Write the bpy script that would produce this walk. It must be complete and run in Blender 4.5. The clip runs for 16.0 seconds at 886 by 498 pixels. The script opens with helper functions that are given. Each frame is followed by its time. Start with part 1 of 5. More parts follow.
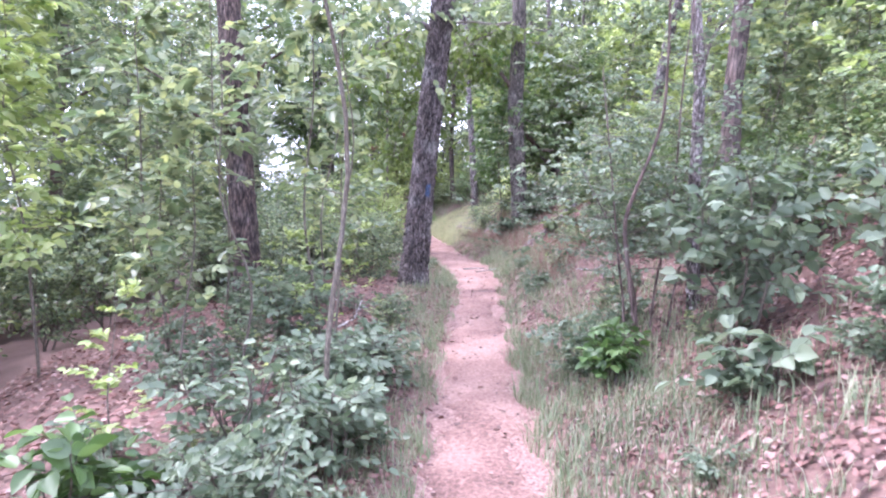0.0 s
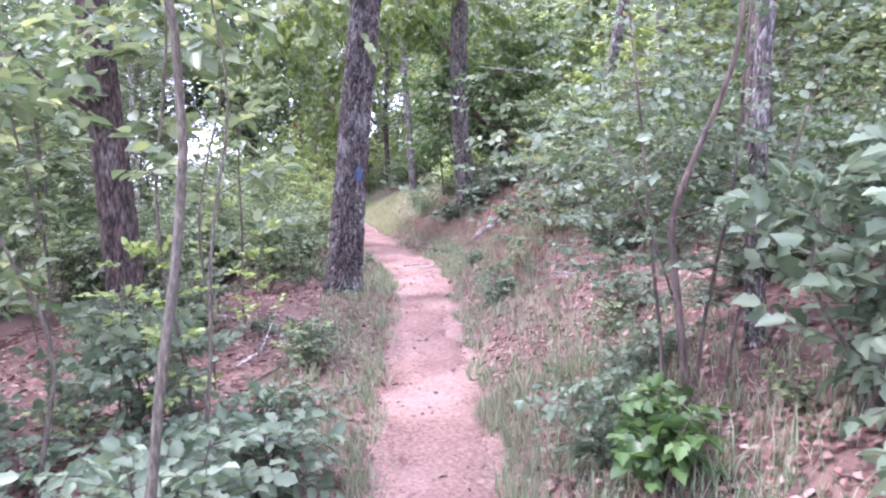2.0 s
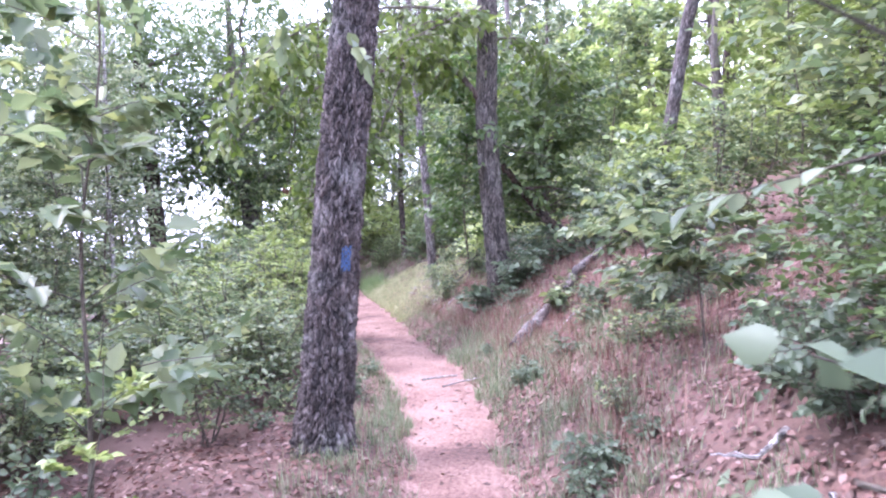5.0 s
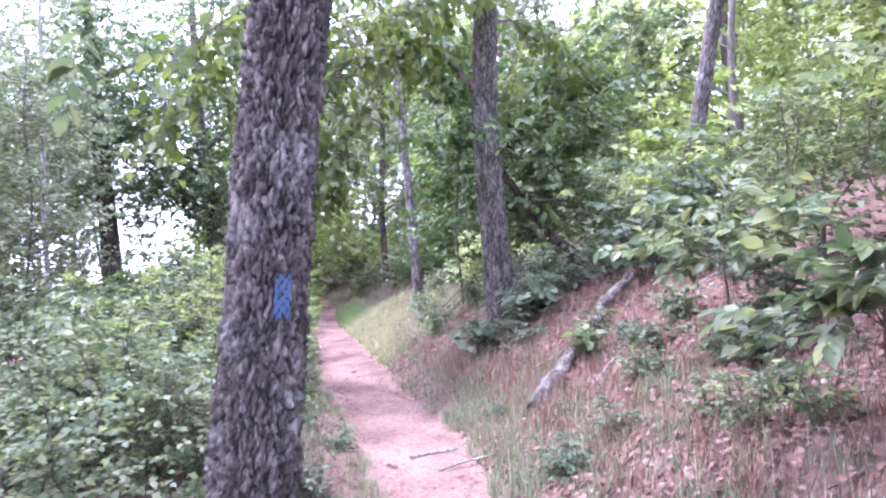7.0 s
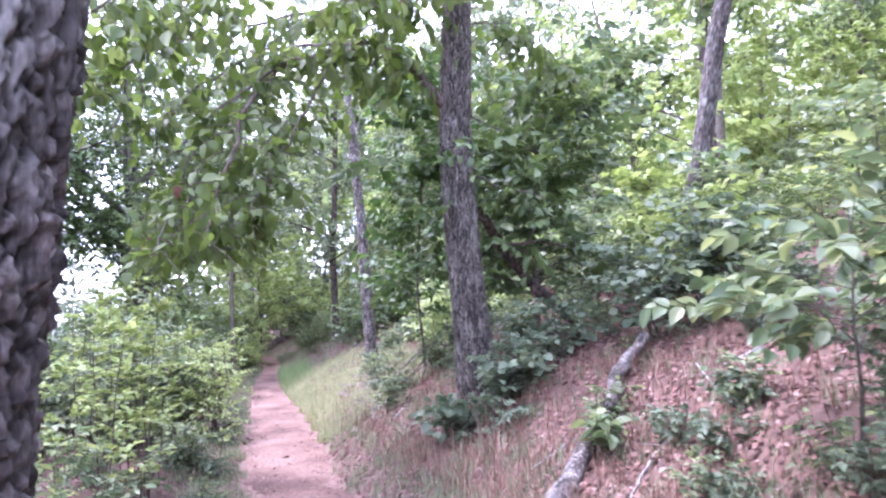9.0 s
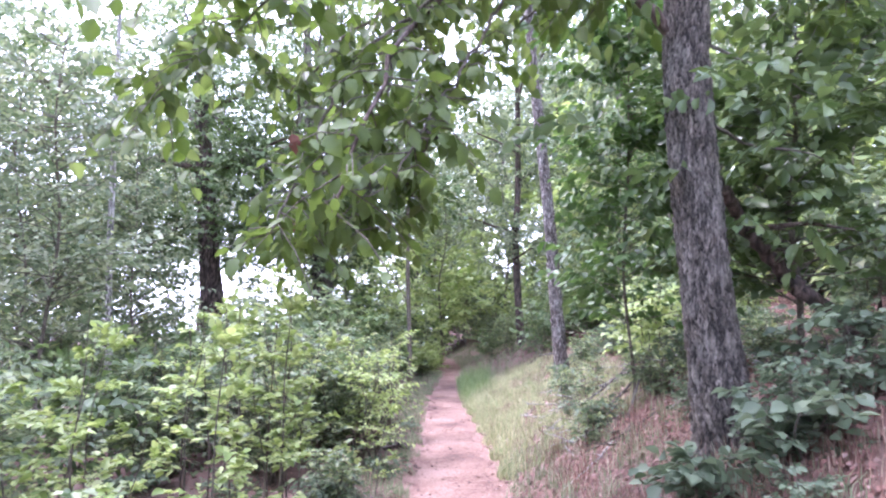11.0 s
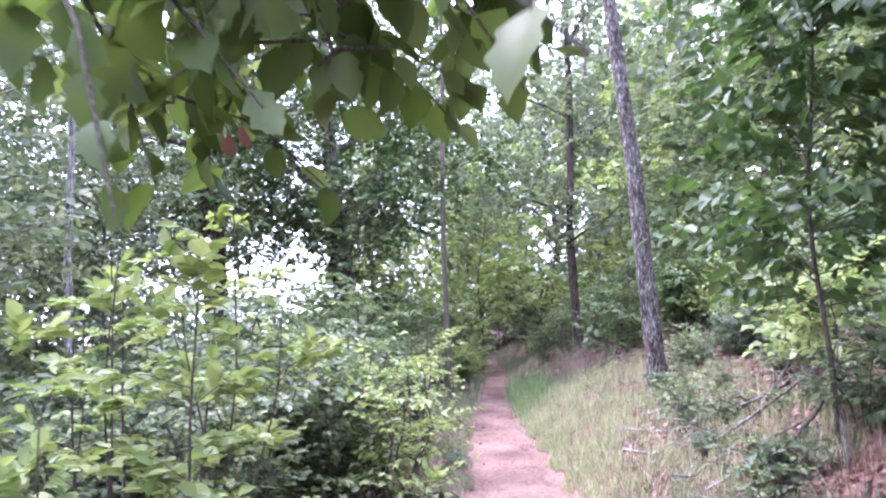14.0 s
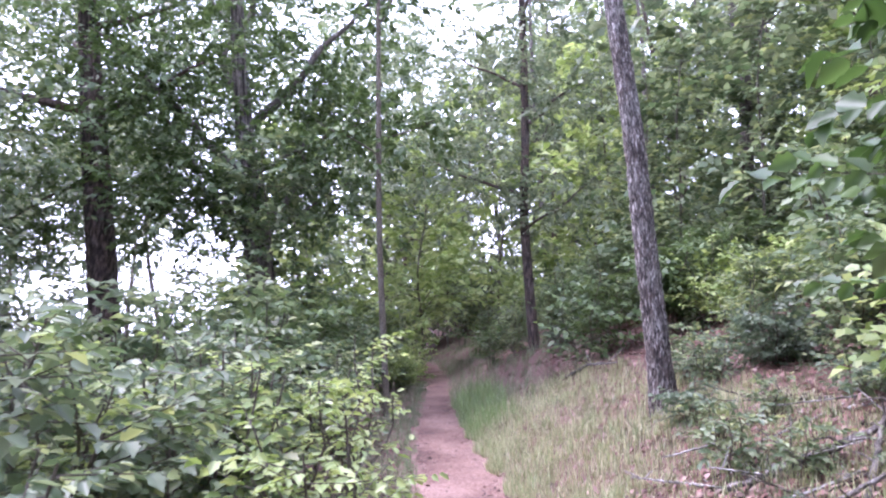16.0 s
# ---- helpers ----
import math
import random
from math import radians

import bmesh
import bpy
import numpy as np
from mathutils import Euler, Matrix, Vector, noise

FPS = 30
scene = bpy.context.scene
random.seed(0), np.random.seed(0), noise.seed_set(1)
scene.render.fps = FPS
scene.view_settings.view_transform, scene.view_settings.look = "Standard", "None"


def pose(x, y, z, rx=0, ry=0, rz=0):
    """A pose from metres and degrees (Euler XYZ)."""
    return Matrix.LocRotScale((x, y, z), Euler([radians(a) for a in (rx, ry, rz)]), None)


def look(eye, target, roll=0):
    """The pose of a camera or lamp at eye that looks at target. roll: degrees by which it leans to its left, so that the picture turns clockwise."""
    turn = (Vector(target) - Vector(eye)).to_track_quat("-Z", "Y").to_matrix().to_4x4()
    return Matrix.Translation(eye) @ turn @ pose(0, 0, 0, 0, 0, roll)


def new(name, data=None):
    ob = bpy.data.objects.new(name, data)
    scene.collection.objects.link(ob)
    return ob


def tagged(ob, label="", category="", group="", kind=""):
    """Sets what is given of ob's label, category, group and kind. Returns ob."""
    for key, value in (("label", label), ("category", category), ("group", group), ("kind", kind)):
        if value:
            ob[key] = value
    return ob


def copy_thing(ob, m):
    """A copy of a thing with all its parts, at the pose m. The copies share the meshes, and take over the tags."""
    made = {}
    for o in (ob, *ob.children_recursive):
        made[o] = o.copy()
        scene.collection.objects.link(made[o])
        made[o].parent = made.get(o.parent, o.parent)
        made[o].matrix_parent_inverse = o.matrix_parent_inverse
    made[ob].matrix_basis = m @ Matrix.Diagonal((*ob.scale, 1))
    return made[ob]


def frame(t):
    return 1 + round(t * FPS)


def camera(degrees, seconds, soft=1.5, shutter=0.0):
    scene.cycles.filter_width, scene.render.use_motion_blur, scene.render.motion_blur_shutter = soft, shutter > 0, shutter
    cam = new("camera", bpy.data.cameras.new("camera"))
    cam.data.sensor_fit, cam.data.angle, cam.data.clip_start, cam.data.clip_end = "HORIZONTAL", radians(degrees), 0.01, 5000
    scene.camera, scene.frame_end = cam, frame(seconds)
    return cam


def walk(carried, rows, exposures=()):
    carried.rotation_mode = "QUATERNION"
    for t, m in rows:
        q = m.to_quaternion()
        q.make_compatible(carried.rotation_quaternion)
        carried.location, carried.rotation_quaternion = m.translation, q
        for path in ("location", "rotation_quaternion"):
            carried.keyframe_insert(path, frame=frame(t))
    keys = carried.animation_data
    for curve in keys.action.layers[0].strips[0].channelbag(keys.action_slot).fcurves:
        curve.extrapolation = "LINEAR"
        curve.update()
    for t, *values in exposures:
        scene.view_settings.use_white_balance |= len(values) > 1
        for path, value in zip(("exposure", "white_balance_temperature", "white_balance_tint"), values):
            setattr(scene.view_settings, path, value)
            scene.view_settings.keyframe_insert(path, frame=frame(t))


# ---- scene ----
cam = camera(65.6, 16.0, soft=2.1, shutter=0.25)
METRES, EYE, TILT, LEAN, TURN = 15.0, 1.5, -5.0, 0.0, 0.0
ROWS = [
    (0.0, 0.0, 0.0, 0.0, -0.0, 0.0, 0.0),
    (0.5, -0.001, 0.0298, 0.0026, 0.86, 0.32, -0.35),
    (1.0, 0.0031, 0.0586, 0.0059, -0.28, -0.93, 0.98),
    (1.5, 0.0029, 0.0868, 0.0091, -2.18, -1.06, -0.08),
    (2.0, 0.0004, 0.1199, 0.011, -5.26, -1.58, 1.39),
    (2.5, 0.0011, 0.1502, 0.0145, -4.73, -0.01, 2.43),
    (3.0, -0.0018, 0.1825, 0.0171, -6.45, 1.38, 1.93),
    (3.5, 0.0018, 0.2129, 0.0213, -6.37, 3.08, 2.27),
    (6.0, 0.0098, 0.375, 0.0401, -2.44, 4.93, 2.03),
    (6.5, 0.0084, 0.4071, 0.0424, -2.71, 5.97, 2.1),
    (7.0, 0.0117, 0.4378, 0.0444, -5.1, 6.05, 2.78),
    (7.5, 0.0107, 0.4691, 0.0464, -8.82, 6.82, 2.31),
    (8.0, 0.0175, 0.4994, 0.0516, -11.44, 6.84, 4.48),
    (8.5, 0.0227, 0.5262, 0.0538, -10.79, 9.27, 3.3),
    (9.0, 0.021, 0.5572, 0.0579, -8.81, 10.11, 2.77),
    (9.5, 0.0232, 0.5864, 0.0612, -3.45, 11.09, 2.59),
    (12.0, 0.0142, 0.7328, 0.0768, 8.21, 10.43, -0.25),
    (12.5, 0.0075, 0.7591, 0.0796, 9.58, 10.73, 0.3),
    (13.0, 0.0023, 0.7852, 0.0806, 11.56, 12.0, 0.12),
    (13.5, -0.008, 0.8152, 0.0815, 10.01, 11.93, -0.05),
    (14.0, -0.0122, 0.8495, 0.0812, 8.93, 10.7, 1.01),
    (14.5, -0.0178, 0.8835, 0.0836, 8.56, 9.52, 0.22),
    (15.0, -0.0213, 0.9188, 0.0878, 6.89, 8.75, 1.45),
    (15.5, -0.0273, 0.9531, 0.0921, 5.81, 9.92, 0.66),
    (16.0, -0.0337, 0.9863, 0.0946, 3.58, 10.38, 1.66),
]
walk(cam, [(t, pose(0, 0, EYE, TILT, LEAN, TURN) @ pose(METRES * x, METRES * y, METRES * z, 90 + pitch, roll, yaw)) for t, x, y, z, yaw, pitch, roll in ROWS],
     exposures=[(0.0, 2.36, 5350, 34), (1.2, 2.43, 5350, 35), (3.5, 2.40, 5400, 37), (6.0, 2.56, 5220, 38), (8.0, 2.6, 5220, 38), (9.5, 2.54, 5220, 36), (12.0, 2.57, 5380, 32), (14.5, 2.48, 5250, 36), (16.0, 2.16, 5320, 38)])

# ---- world, sun ----
world = bpy.data.worlds.new("world")
scene.world = world
world.use_nodes = True
wn = world.node_tree.nodes
wl = world.node_tree.links
sky = wn.new("ShaderNodeTexSky")
sky.sky_type = "NISHITA"
sky.sun_disc = False
SUN_EL, SUN_AZ = 58.0, -78.0
sky.sun_elevation, sky.sun_rotation = radians(SUN_EL), radians(SUN_AZ)
sky.dust_density, sky.air_density, sky.ozone_density = 6.0, 1.0, 1.0
haze = wn.new("ShaderNodeMixRGB")
haze.inputs[0].default_value = 0.6
haze.inputs[2].default_value = (11.5, 11.8, 12.3, 1)
wl.new(sky.outputs[0], haze.inputs[1])
wl.new(haze.outputs[0], wn["Background"].inputs[0])
wn["Background"].inputs[1].default_value = 0.15
# an even white overcast carries most of the light
sun = new("sun", bpy.data.lights.new("sun", "SUN"))
sun.data.energy, sun.data.angle, sun.data.color = 1.1, radians(16), (1.0, 0.93, 0.82)
saz = radians(SUN_AZ)
sun_way = Vector((math.sin(saz) * math.cos(radians(SUN_EL)), math.cos(saz) * math.cos(radians(SUN_EL)), math.sin(radians(SUN_EL))))
sun.matrix_world = look(sun_way * 60, (0, 0, 0))


# ---- materials ----
def material(name):
    m = bpy.data.materials.new(name)
    m.use_nodes = True
    return m, m.node_tree.nodes, m.node_tree.links, m.node_tree.nodes["Principled BSDF"]


def ramp(nodes, stops):
    r = nodes.new("ShaderNodeValToRGB")
    while len(r.color_ramp.elements) < len(stops):
        r.color_ramp.elements.new(0.5)
    for e, (p, c) in zip(r.color_ramp.elements, stops):
        e.position, e.color = p, (*c, 1)
    return r


def leaf_material(name, stops, translucent=0.42, rough=0.4):
    m, n, l, b = material(name)
    geo = n.new("ShaderNodeNewGeometry")
    r = ramp(n, stops)
    l.new(geo.outputs["Random Per Island"], r.inputs[0])
    co = n.new("ShaderNodeTexCoord")
    nz = n.new("ShaderNodeTexNoise")
    nz.inputs["Scale"].default_value = 1.7
    l.new(co.outputs["Object"], nz.inputs["Vector"])
    hsv = n.new("ShaderNodeHueSaturation")
    rg = n.new("ShaderNodeMapRange")
    rg.inputs[3].default_value, rg.inputs[4].default_value = 0.75, 1.3
    l.new(nz.outputs[0], rg.inputs[0])
    l.new(rg.outputs[0], hsv.inputs["Value"])
    l.new(r.outputs[0], hsv.inputs["Color"])
    l.new(hsv.outputs[0], b.inputs["Base Color"])
    b.inputs["Roughness"].default_value = rough
    tr = n.new("ShaderNodeBsdfTranslucent")
    h2 = n.new("ShaderNodeHueSaturation")
    h2.inputs["Saturation"].default_value, h2.inputs["Value"].default_value, h2.inputs["Hue"].default_value = 1.15, 1.25, 0.49
    l.new(hsv.outputs[0], h2.inputs["Color"])
    l.new(h2.outputs[0], tr.inputs[0])
    mix = n.new("ShaderNodeMixShader")
    mix.inputs[0].default_value = translucent
    l.new(b.outputs[0], mix.inputs[1])
    l.new(tr.outputs[0], mix.inputs[2])
    l.new(mix.outputs[0], n["Material Output"].inputs[0])
    return m


LEAF_MID = leaf_material("leaf_mid", [(0, (0.08, 0.122, 0.055)), (0.45, (0.135, 0.18, 0.088)), (0.8, (0.20, 0.24, 0.13)), (1, (0.30, 0.34, 0.14))])
LEAF_DARK = leaf_material("leaf_dark", [(0, (0.055, 0.09, 0.03)), (0.6, (0.09, 0.135, 0.048)), (1, (0.145, 0.20, 0.075))], 0.34)
# pale yellow-green, with the sunlight on bright foliage put into the colour
LEAF_PALE_SUNLIT = leaf_material("leaf_pale_sunlit", [(0, (0.16, 0.23, 0.07)), (0.5, (0.25, 0.32, 0.11)), (1, (0.36, 0.42, 0.18))])
# the dark leaf green taken darker still, putting shade into the colour
LEAF_SHADED = leaf_material("leaf_shaded", [(0, (0.042, 0.08, 0.023)), (0.6, (0.07, 0.125, 0.037)), (1, (0.115, 0.18, 0.06))], 0.38, 0.45)
LEAF_BLUE = leaf_material("leaf_blue", [(0, (0.072, 0.105, 0.058)), (0.6, (0.12, 0.16, 0.095)), (1, (0.20, 0.245, 0.155))], 0.4, 0.52)
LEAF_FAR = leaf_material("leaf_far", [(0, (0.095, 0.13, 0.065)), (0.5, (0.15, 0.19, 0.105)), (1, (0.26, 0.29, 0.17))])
GRASS = leaf_material("grass_blade", [(0, (0.10, 0.15, 0.07)), (0.5, (0.16, 0.205, 0.11)), (0.85, (0.24, 0.26, 0.16)), (1, (0.34, 0.30, 0.21))], 0.3, 0.6)
LITTER = leaf_material("dead_leaf", [(0, (0.055, 0.027, 0.02)), (0.4, (0.125, 0.060, 0.045)), (0.8, (0.185, 0.097, 0.075)), (1, (0.29, 0.205, 0.175))], 0.1, 0.7)


def bark_material(name, dark, mid, light, scale=1.0, lichen=0.35):
    m, n, l, b = material(name)
    co = n.new("ShaderNodeTexCoord")
    mp = n.new("ShaderNodeMapping")
    mp.inputs["Scale"].default_value = (22 * scale, 22 * scale, 5 * scale)
    l.new(co.outputs["Object"], mp.inputs[0])
    nz = n.new("ShaderNodeTexNoise")
    nz.inputs["Scale"].default_value, nz.inputs["Detail"].default_value, nz.inputs["Roughness"].default_value = 1.6, 8, 0.7
    l.new(mp.outputs[0], nz.inputs["Vector"])
    r = ramp(n, [(0.36, dark), (0.5, mid), (0.66, light)])
    l.new(nz.outputs[0], r.inputs[0])
    big = n.new("ShaderNodeTexNoise")
    big.inputs["Scale"].default_value, big.inputs["Detail"].default_value = 3.0, 5
    l.new(co.outputs["Object"], big.inputs["Vector"])
    br = ramp(n, [(0.5, (0, 0, 0)), (0.68, (lichen, lichen, lichen))])
    l.new(big.outputs[0], br.inputs[0])
    mix = n.new("ShaderNodeMixRGB")
    mix.inputs[2].default_value = (0.42, 0.43, 0.40, 1)
    l.new(br.outputs[0], mix.inputs[0])
    l.new(r.outputs[0], mix.inputs[1])
    # plate tone, with furrow shade painted in, scales the bark colour
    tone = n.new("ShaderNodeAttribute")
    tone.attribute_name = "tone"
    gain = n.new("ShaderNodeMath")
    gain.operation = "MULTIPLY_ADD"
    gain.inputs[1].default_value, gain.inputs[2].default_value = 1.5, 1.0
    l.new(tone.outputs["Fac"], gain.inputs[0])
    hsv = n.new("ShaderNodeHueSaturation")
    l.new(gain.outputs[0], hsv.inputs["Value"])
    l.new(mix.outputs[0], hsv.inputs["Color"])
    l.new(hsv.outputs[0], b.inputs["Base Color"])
    b.inputs["Roughness"].default_value = 0.9
    bump = n.new("ShaderNodeBump")
    bump.inputs["Strength"].default_value, bump.inputs["Distance"].default_value = 0.9, 0.02
    l.new(nz.outputs[0], bump.inputs["Height"])
    l.new(bump.outputs[0], b.inputs["Normal"])
    return m


BARK_OAK = bark_material("bark_oak", (0.040, 0.030, 0.026), (0.094, 0.076, 0.068), (0.20, 0.175, 0.165), 1.25, 0.25)
BARK_GREY = bark_material("bark_grey", (0.052, 0.043, 0.035), (0.11, 0.094, 0.078), (0.19, 0.168, 0.145), 1.3, 0.14)
BARK_BROWN = bark_material("bark_brown", (0.028, 0.019, 0.015), (0.08, 0.055, 0.044), (0.16, 0.12, 0.10), 1.0, 0.12)
BARK_PALE = bark_material("bark_pale", (0.15, 0.13, 0.12), (0.34, 0.32, 0.30), (0.55, 0.54, 0.52), 1.0, 0.3)
BARK_STEM = bark_material("bark_stem", (0.04, 0.032, 0.025), (0.10, 0.085, 0.06), (0.2, 0.17, 0.13), 3.0, 0.15)
BARK_FLAKED = bark_material("bark_flaked", (0.04, 0.029, 0.025), (0.105, 0.082, 0.072), (0.42, 0.40, 0.38), 1.6, 0.3)
LEAF_BIG = leaf_material("leaf_big", [(0, (0.06, 0.095, 0.022)), (0.5, (0.10, 0.145, 0.04)), (1, (0.15, 0.19, 0.07))], 0.5, 0.5)
GRASS_DRY = leaf_material("grass_dry", [(0, (0.18, 0.24, 0.095)), (0.45, (0.30, 0.33, 0.165)), (1, (0.48, 0.44, 0.28))], 0.3, 0.6)
GRASS_FRESH = leaf_material("grass_fresh", [(0, (0.12, 0.20, 0.07)), (1, (0.24, 0.32, 0.13))], 0.35, 0.55)
STALK = leaf_material("dry_stalk", [(0, (0.10, 0.05, 0.035)), (0.6, (0.20, 0.11, 0.08)), (1, (0.34, 0.24, 0.18))], 0.1, 0.8)
PEBBLE = leaf_material("soil_crumb", [(0, (0.10, 0.06, 0.05)), (0.6, (0.22, 0.15, 0.13)), (1, (0.38, 0.29, 0.26))], 0.0, 0.9)
LITTER_DARK = leaf_material("leaf_crumbs", [(0, (0.05, 0.03, 0.025)), (0.6, (0.13, 0.08, 0.06)), (1, (0.26, 0.17, 0.14))], 0.05, 0.8)


def ground_material(name, stops, bump_d, fine=60.0, coarse=2.5):
    m, n, l, b = material(name)
    co = n.new("ShaderNodeTexCoord")
    f = n.new("ShaderNodeTexNoise")
    f.inputs["Scale"].default_value, f.inputs["Detail"].default_value, f.inputs["Roughness"].default_value = fine, 8, 0.65
    c = n.new("ShaderNodeTexNoise")
    c.inputs["Scale"].default_value, c.inputs["Detail"].default_value = coarse, 6
    l.new(co.outputs["Object"], f.inputs["Vector"])
    l.new(co.outputs["Object"], c.inputs["Vector"])
    add = n.new("ShaderNodeMath")
    add.operation = "MULTIPLY_ADD"
    add.inputs[1].default_value = 0.5
    l.new(f.outputs[0], add.inputs[0])
    half = n.new("ShaderNodeMath")
    half.operation = "MULTIPLY"
    half.inputs[1].default_value = 0.5
    l.new(c.outputs[0], half.inputs[0])
    l.new(half.outputs[0], add.inputs[2])
    r = ramp(n, stops)
    l.new(add.outputs[0], r.inputs[0])
    l.new(r.outputs[0], b.inputs["Base Color"])
    b.inputs["Roughness"].default_value = 0.95
    bump = n.new("ShaderNodeBump")
    bump.inputs["Strength"].default_value, bump.inputs["Distance"].default_value = 0.8, bump_d
    l.new(add.outputs[0], bump.inputs["Height"])
    l.new(bump.outputs[0], b.inputs["Normal"])
    return m


DIRT = ground_material("trail_dirt", [(0.39, (0.085, 0.047, 0.037)), (0.48, (0.165, 0.093, 0.071)), (0.60, (0.28, 0.182, 0.146))], 0.05, 38.0, 1.3)


def soil_material():
    """Forest soil that gives way to trodden dirt along the path: the mesh's wear, broken up by noise."""
    m = ground_material("forest_soil", [(0.32, (0.06, 0.036, 0.027)), (0.5, (0.125, 0.074, 0.056)), (0.66, (0.165, 0.10, 0.08))], 0.012, 70.0, 2.2)
    n, l = m.node_tree.nodes, m.node_tree.links
    b = n["Principled BSDF"]
    old = b.inputs["Base Color"].links[0].from_socket
    wear = n.new("ShaderNodeAttribute")
    wear.attribute_name = "wear"
    co = n.new("ShaderNodeTexCoord")
    nz = n.new("ShaderNodeTexNoise")
    nz.inputs["Scale"].default_value, nz.inputs["Detail"].default_value, nz.inputs["Roughness"].default_value = 9.0, 8, 0.7
    l.new(co.outputs["Object"], nz.inputs["Vector"])
    add = n.new("ShaderNodeMath")
    add.operation = "ADD"
    l.new(nz.outputs[0], add.inputs[0])
    l.new(wear.outputs["Fac"], add.inputs[1])
    edge = ramp(n, [(0.82, (0, 0, 0)), (1.0, (1, 1, 1))])
    l.new(add.outputs[0], edge.inputs[0])
    grain = n.new("ShaderNodeTexNoise")
    grain.inputs["Scale"].default_value, grain.inputs["Detail"].default_value, grain.inputs["Roughness"].default_value = 45.0, 8, 0.65
    l.new(co.outputs["Object"], grain.inputs["Vector"])
    dirt = ramp(n, [(0.36, (0.09, 0.049, 0.038)), (0.47, (0.165, 0.095, 0.075)), (0.62, (0.28, 0.185, 0.15))])
    l.new(grain.outputs[0], dirt.inputs[0])
    mix = n.new("ShaderNodeMixRGB")
    l.new(edge.outputs[0], mix.inputs[0])
    l.new(old, mix.inputs[1])
    l.new(dirt.outputs[0], mix.inputs[2])
    l.new(mix.outputs[0], b.inputs["Base Color"])
    return m


SOIL = soil_material()


# ---- mesh helpers ----
def mesh_object(name, verts, faces, mat, parent=None, label="", smooth=False):
    me = bpy.data.meshes.new(name)
    verts = np.asarray(verts, dtype=np.float32)
    faces = np.asarray(faces, dtype=np.int32)
    k = faces.shape[1]
    me.vertices.add(len(verts))
    me.vertices.foreach_set("co", verts.ravel())
    me.loops.add(faces.size)
    me.loops.foreach_set("vertex_index", faces.ravel())
    me.polygons.add(len(faces))
    me.polygons.foreach_set("loop_start", np.arange(0, faces.size, k, dtype=np.int32))
    if smooth:
        me.polygons.foreach_set("use_smooth", np.ones(len(faces), dtype=bool))
    me.update(calc_edges=True)
    me.materials.append(mat)
    ob = new(name, me)
    if parent:
        ob.parent = parent
    if label:
        tagged(ob, label)
    return ob


def unit(a):
    return a / np.maximum(np.linalg.norm(a, axis=-1, keepdims=True), 1e-9)


def leaf_arrays(pos, way, up, size, wide=0.3, fold=0.12, shape="fold"):
    """Leaves from base points, directions, normals and lengths: a plain blade, one folded along its midrib, or a finer outline."""
    n = len(pos)
    way = unit(way)
    side = unit(np.cross(way, up))
    nor = np.cross(side, way)
    w, h = wide, fold
    if shape == "plain":
        outline, f = [(0, 0, 0), (w, 0.5, h), (0, 1, -0.1), (-w, 0.5, h)], [(0, 1, 2, 3)]
    elif shape == "fold":
        outline = [(0, 0, 0), (w * 0.85, 0.28, h), (w, 0.62, h * 0.9), (0, 1, -0.10), (-w, 0.62, h * 0.9), (-w * 0.85, 0.28, h)]
        f = [(0, 1, 2, 3), (0, 3, 4, 5)]
    elif shape == "lobed":
        half = [(w * 0.42, 0.08, h * 0.3), (w * 0.86, 0.27, h), (w * 0.68, 0.41, h * 0.6), (w * 0.92, 0.60, h * 0.9), (w * 0.50, 0.80, h * 0.3)]
        outline = [(0, 0, 0)] + half + [(0, 1.06, -0.14)] + [(-a * 0.94, c * 0.97, q) for a, c, q in reversed(half)]
        f = [(0, 1, 2, 3, 4, 5, 6), (0, 6, 7, 8, 9, 10, 11)]
    else:
        outline = [(0, 0, 0), (w * 0.75, 0.16, h * 0.6), (w * 1.05, 0.46, h), (w * 0.66, 0.78, h * 0.5), (0, 1.04, -0.14),
                   (-w * 0.66, 0.78, h * 0.5), (-w * 1.05, 0.46, h), (-w * 0.75, 0.16, h * 0.6)]
        f = [(0, 1, 2, 3, 4), (0, 4, 5, 6, 7)]
    k = len(outline)
    v = np.empty((n, k, 3))
    s = size[:, None]
    for i, (a, c, q) in enumerate(outline):
        v[:, i] = pos + s * (a * side + c * way + q * nor)
    f = np.array(f)
    return v.reshape(-1, 3), (np.arange(n)[:, None, None] * k + f).reshape(-1, f.shape[1])


def sprays(rng, base, way, length, count, size, droop=0.25, wide=0.3, flat=0.35, shape="fold"):
    """Leafy twigs: count leaves along each twig, alternating sides, lying about flat."""
    n = len(base)
    way = unit(way)
    up = unit(np.array([0, 0, 1.0]) + rng.normal(0, flat, (n, 3)))
    side = unit(np.cross(way, up))
    t = np.linspace(0.15, 1.0, count)[None, :] + rng.uniform(-0.06, 0.06, (n, count))
    sgn = np.where(np.arange(count) % 2, 1.0, -1.0)[None, :] * rng.uniform(0.5, 1.1, (n, count))
    sgn[:, -1] *= 0.15
    pos = base[:, None] + way[:, None] * (length[:, None] * t)[..., None]
    d = way[:, None] * 0.75 + side[:, None] * sgn[..., None] + rng.normal(0, 0.22, (n, count, 3))
    d[..., 2] -= droop
    u = up[:, None] + rng.normal(0, 0.3, (n, count, 3))
    sz = size * rng.uniform(0.65, 1.25, (n, count))
    return leaf_arrays(pos.reshape(-1, 3), d.reshape(-1, 3), u.reshape(-1, 3), sz.reshape(-1), wide, shape=shape)


TONES = []


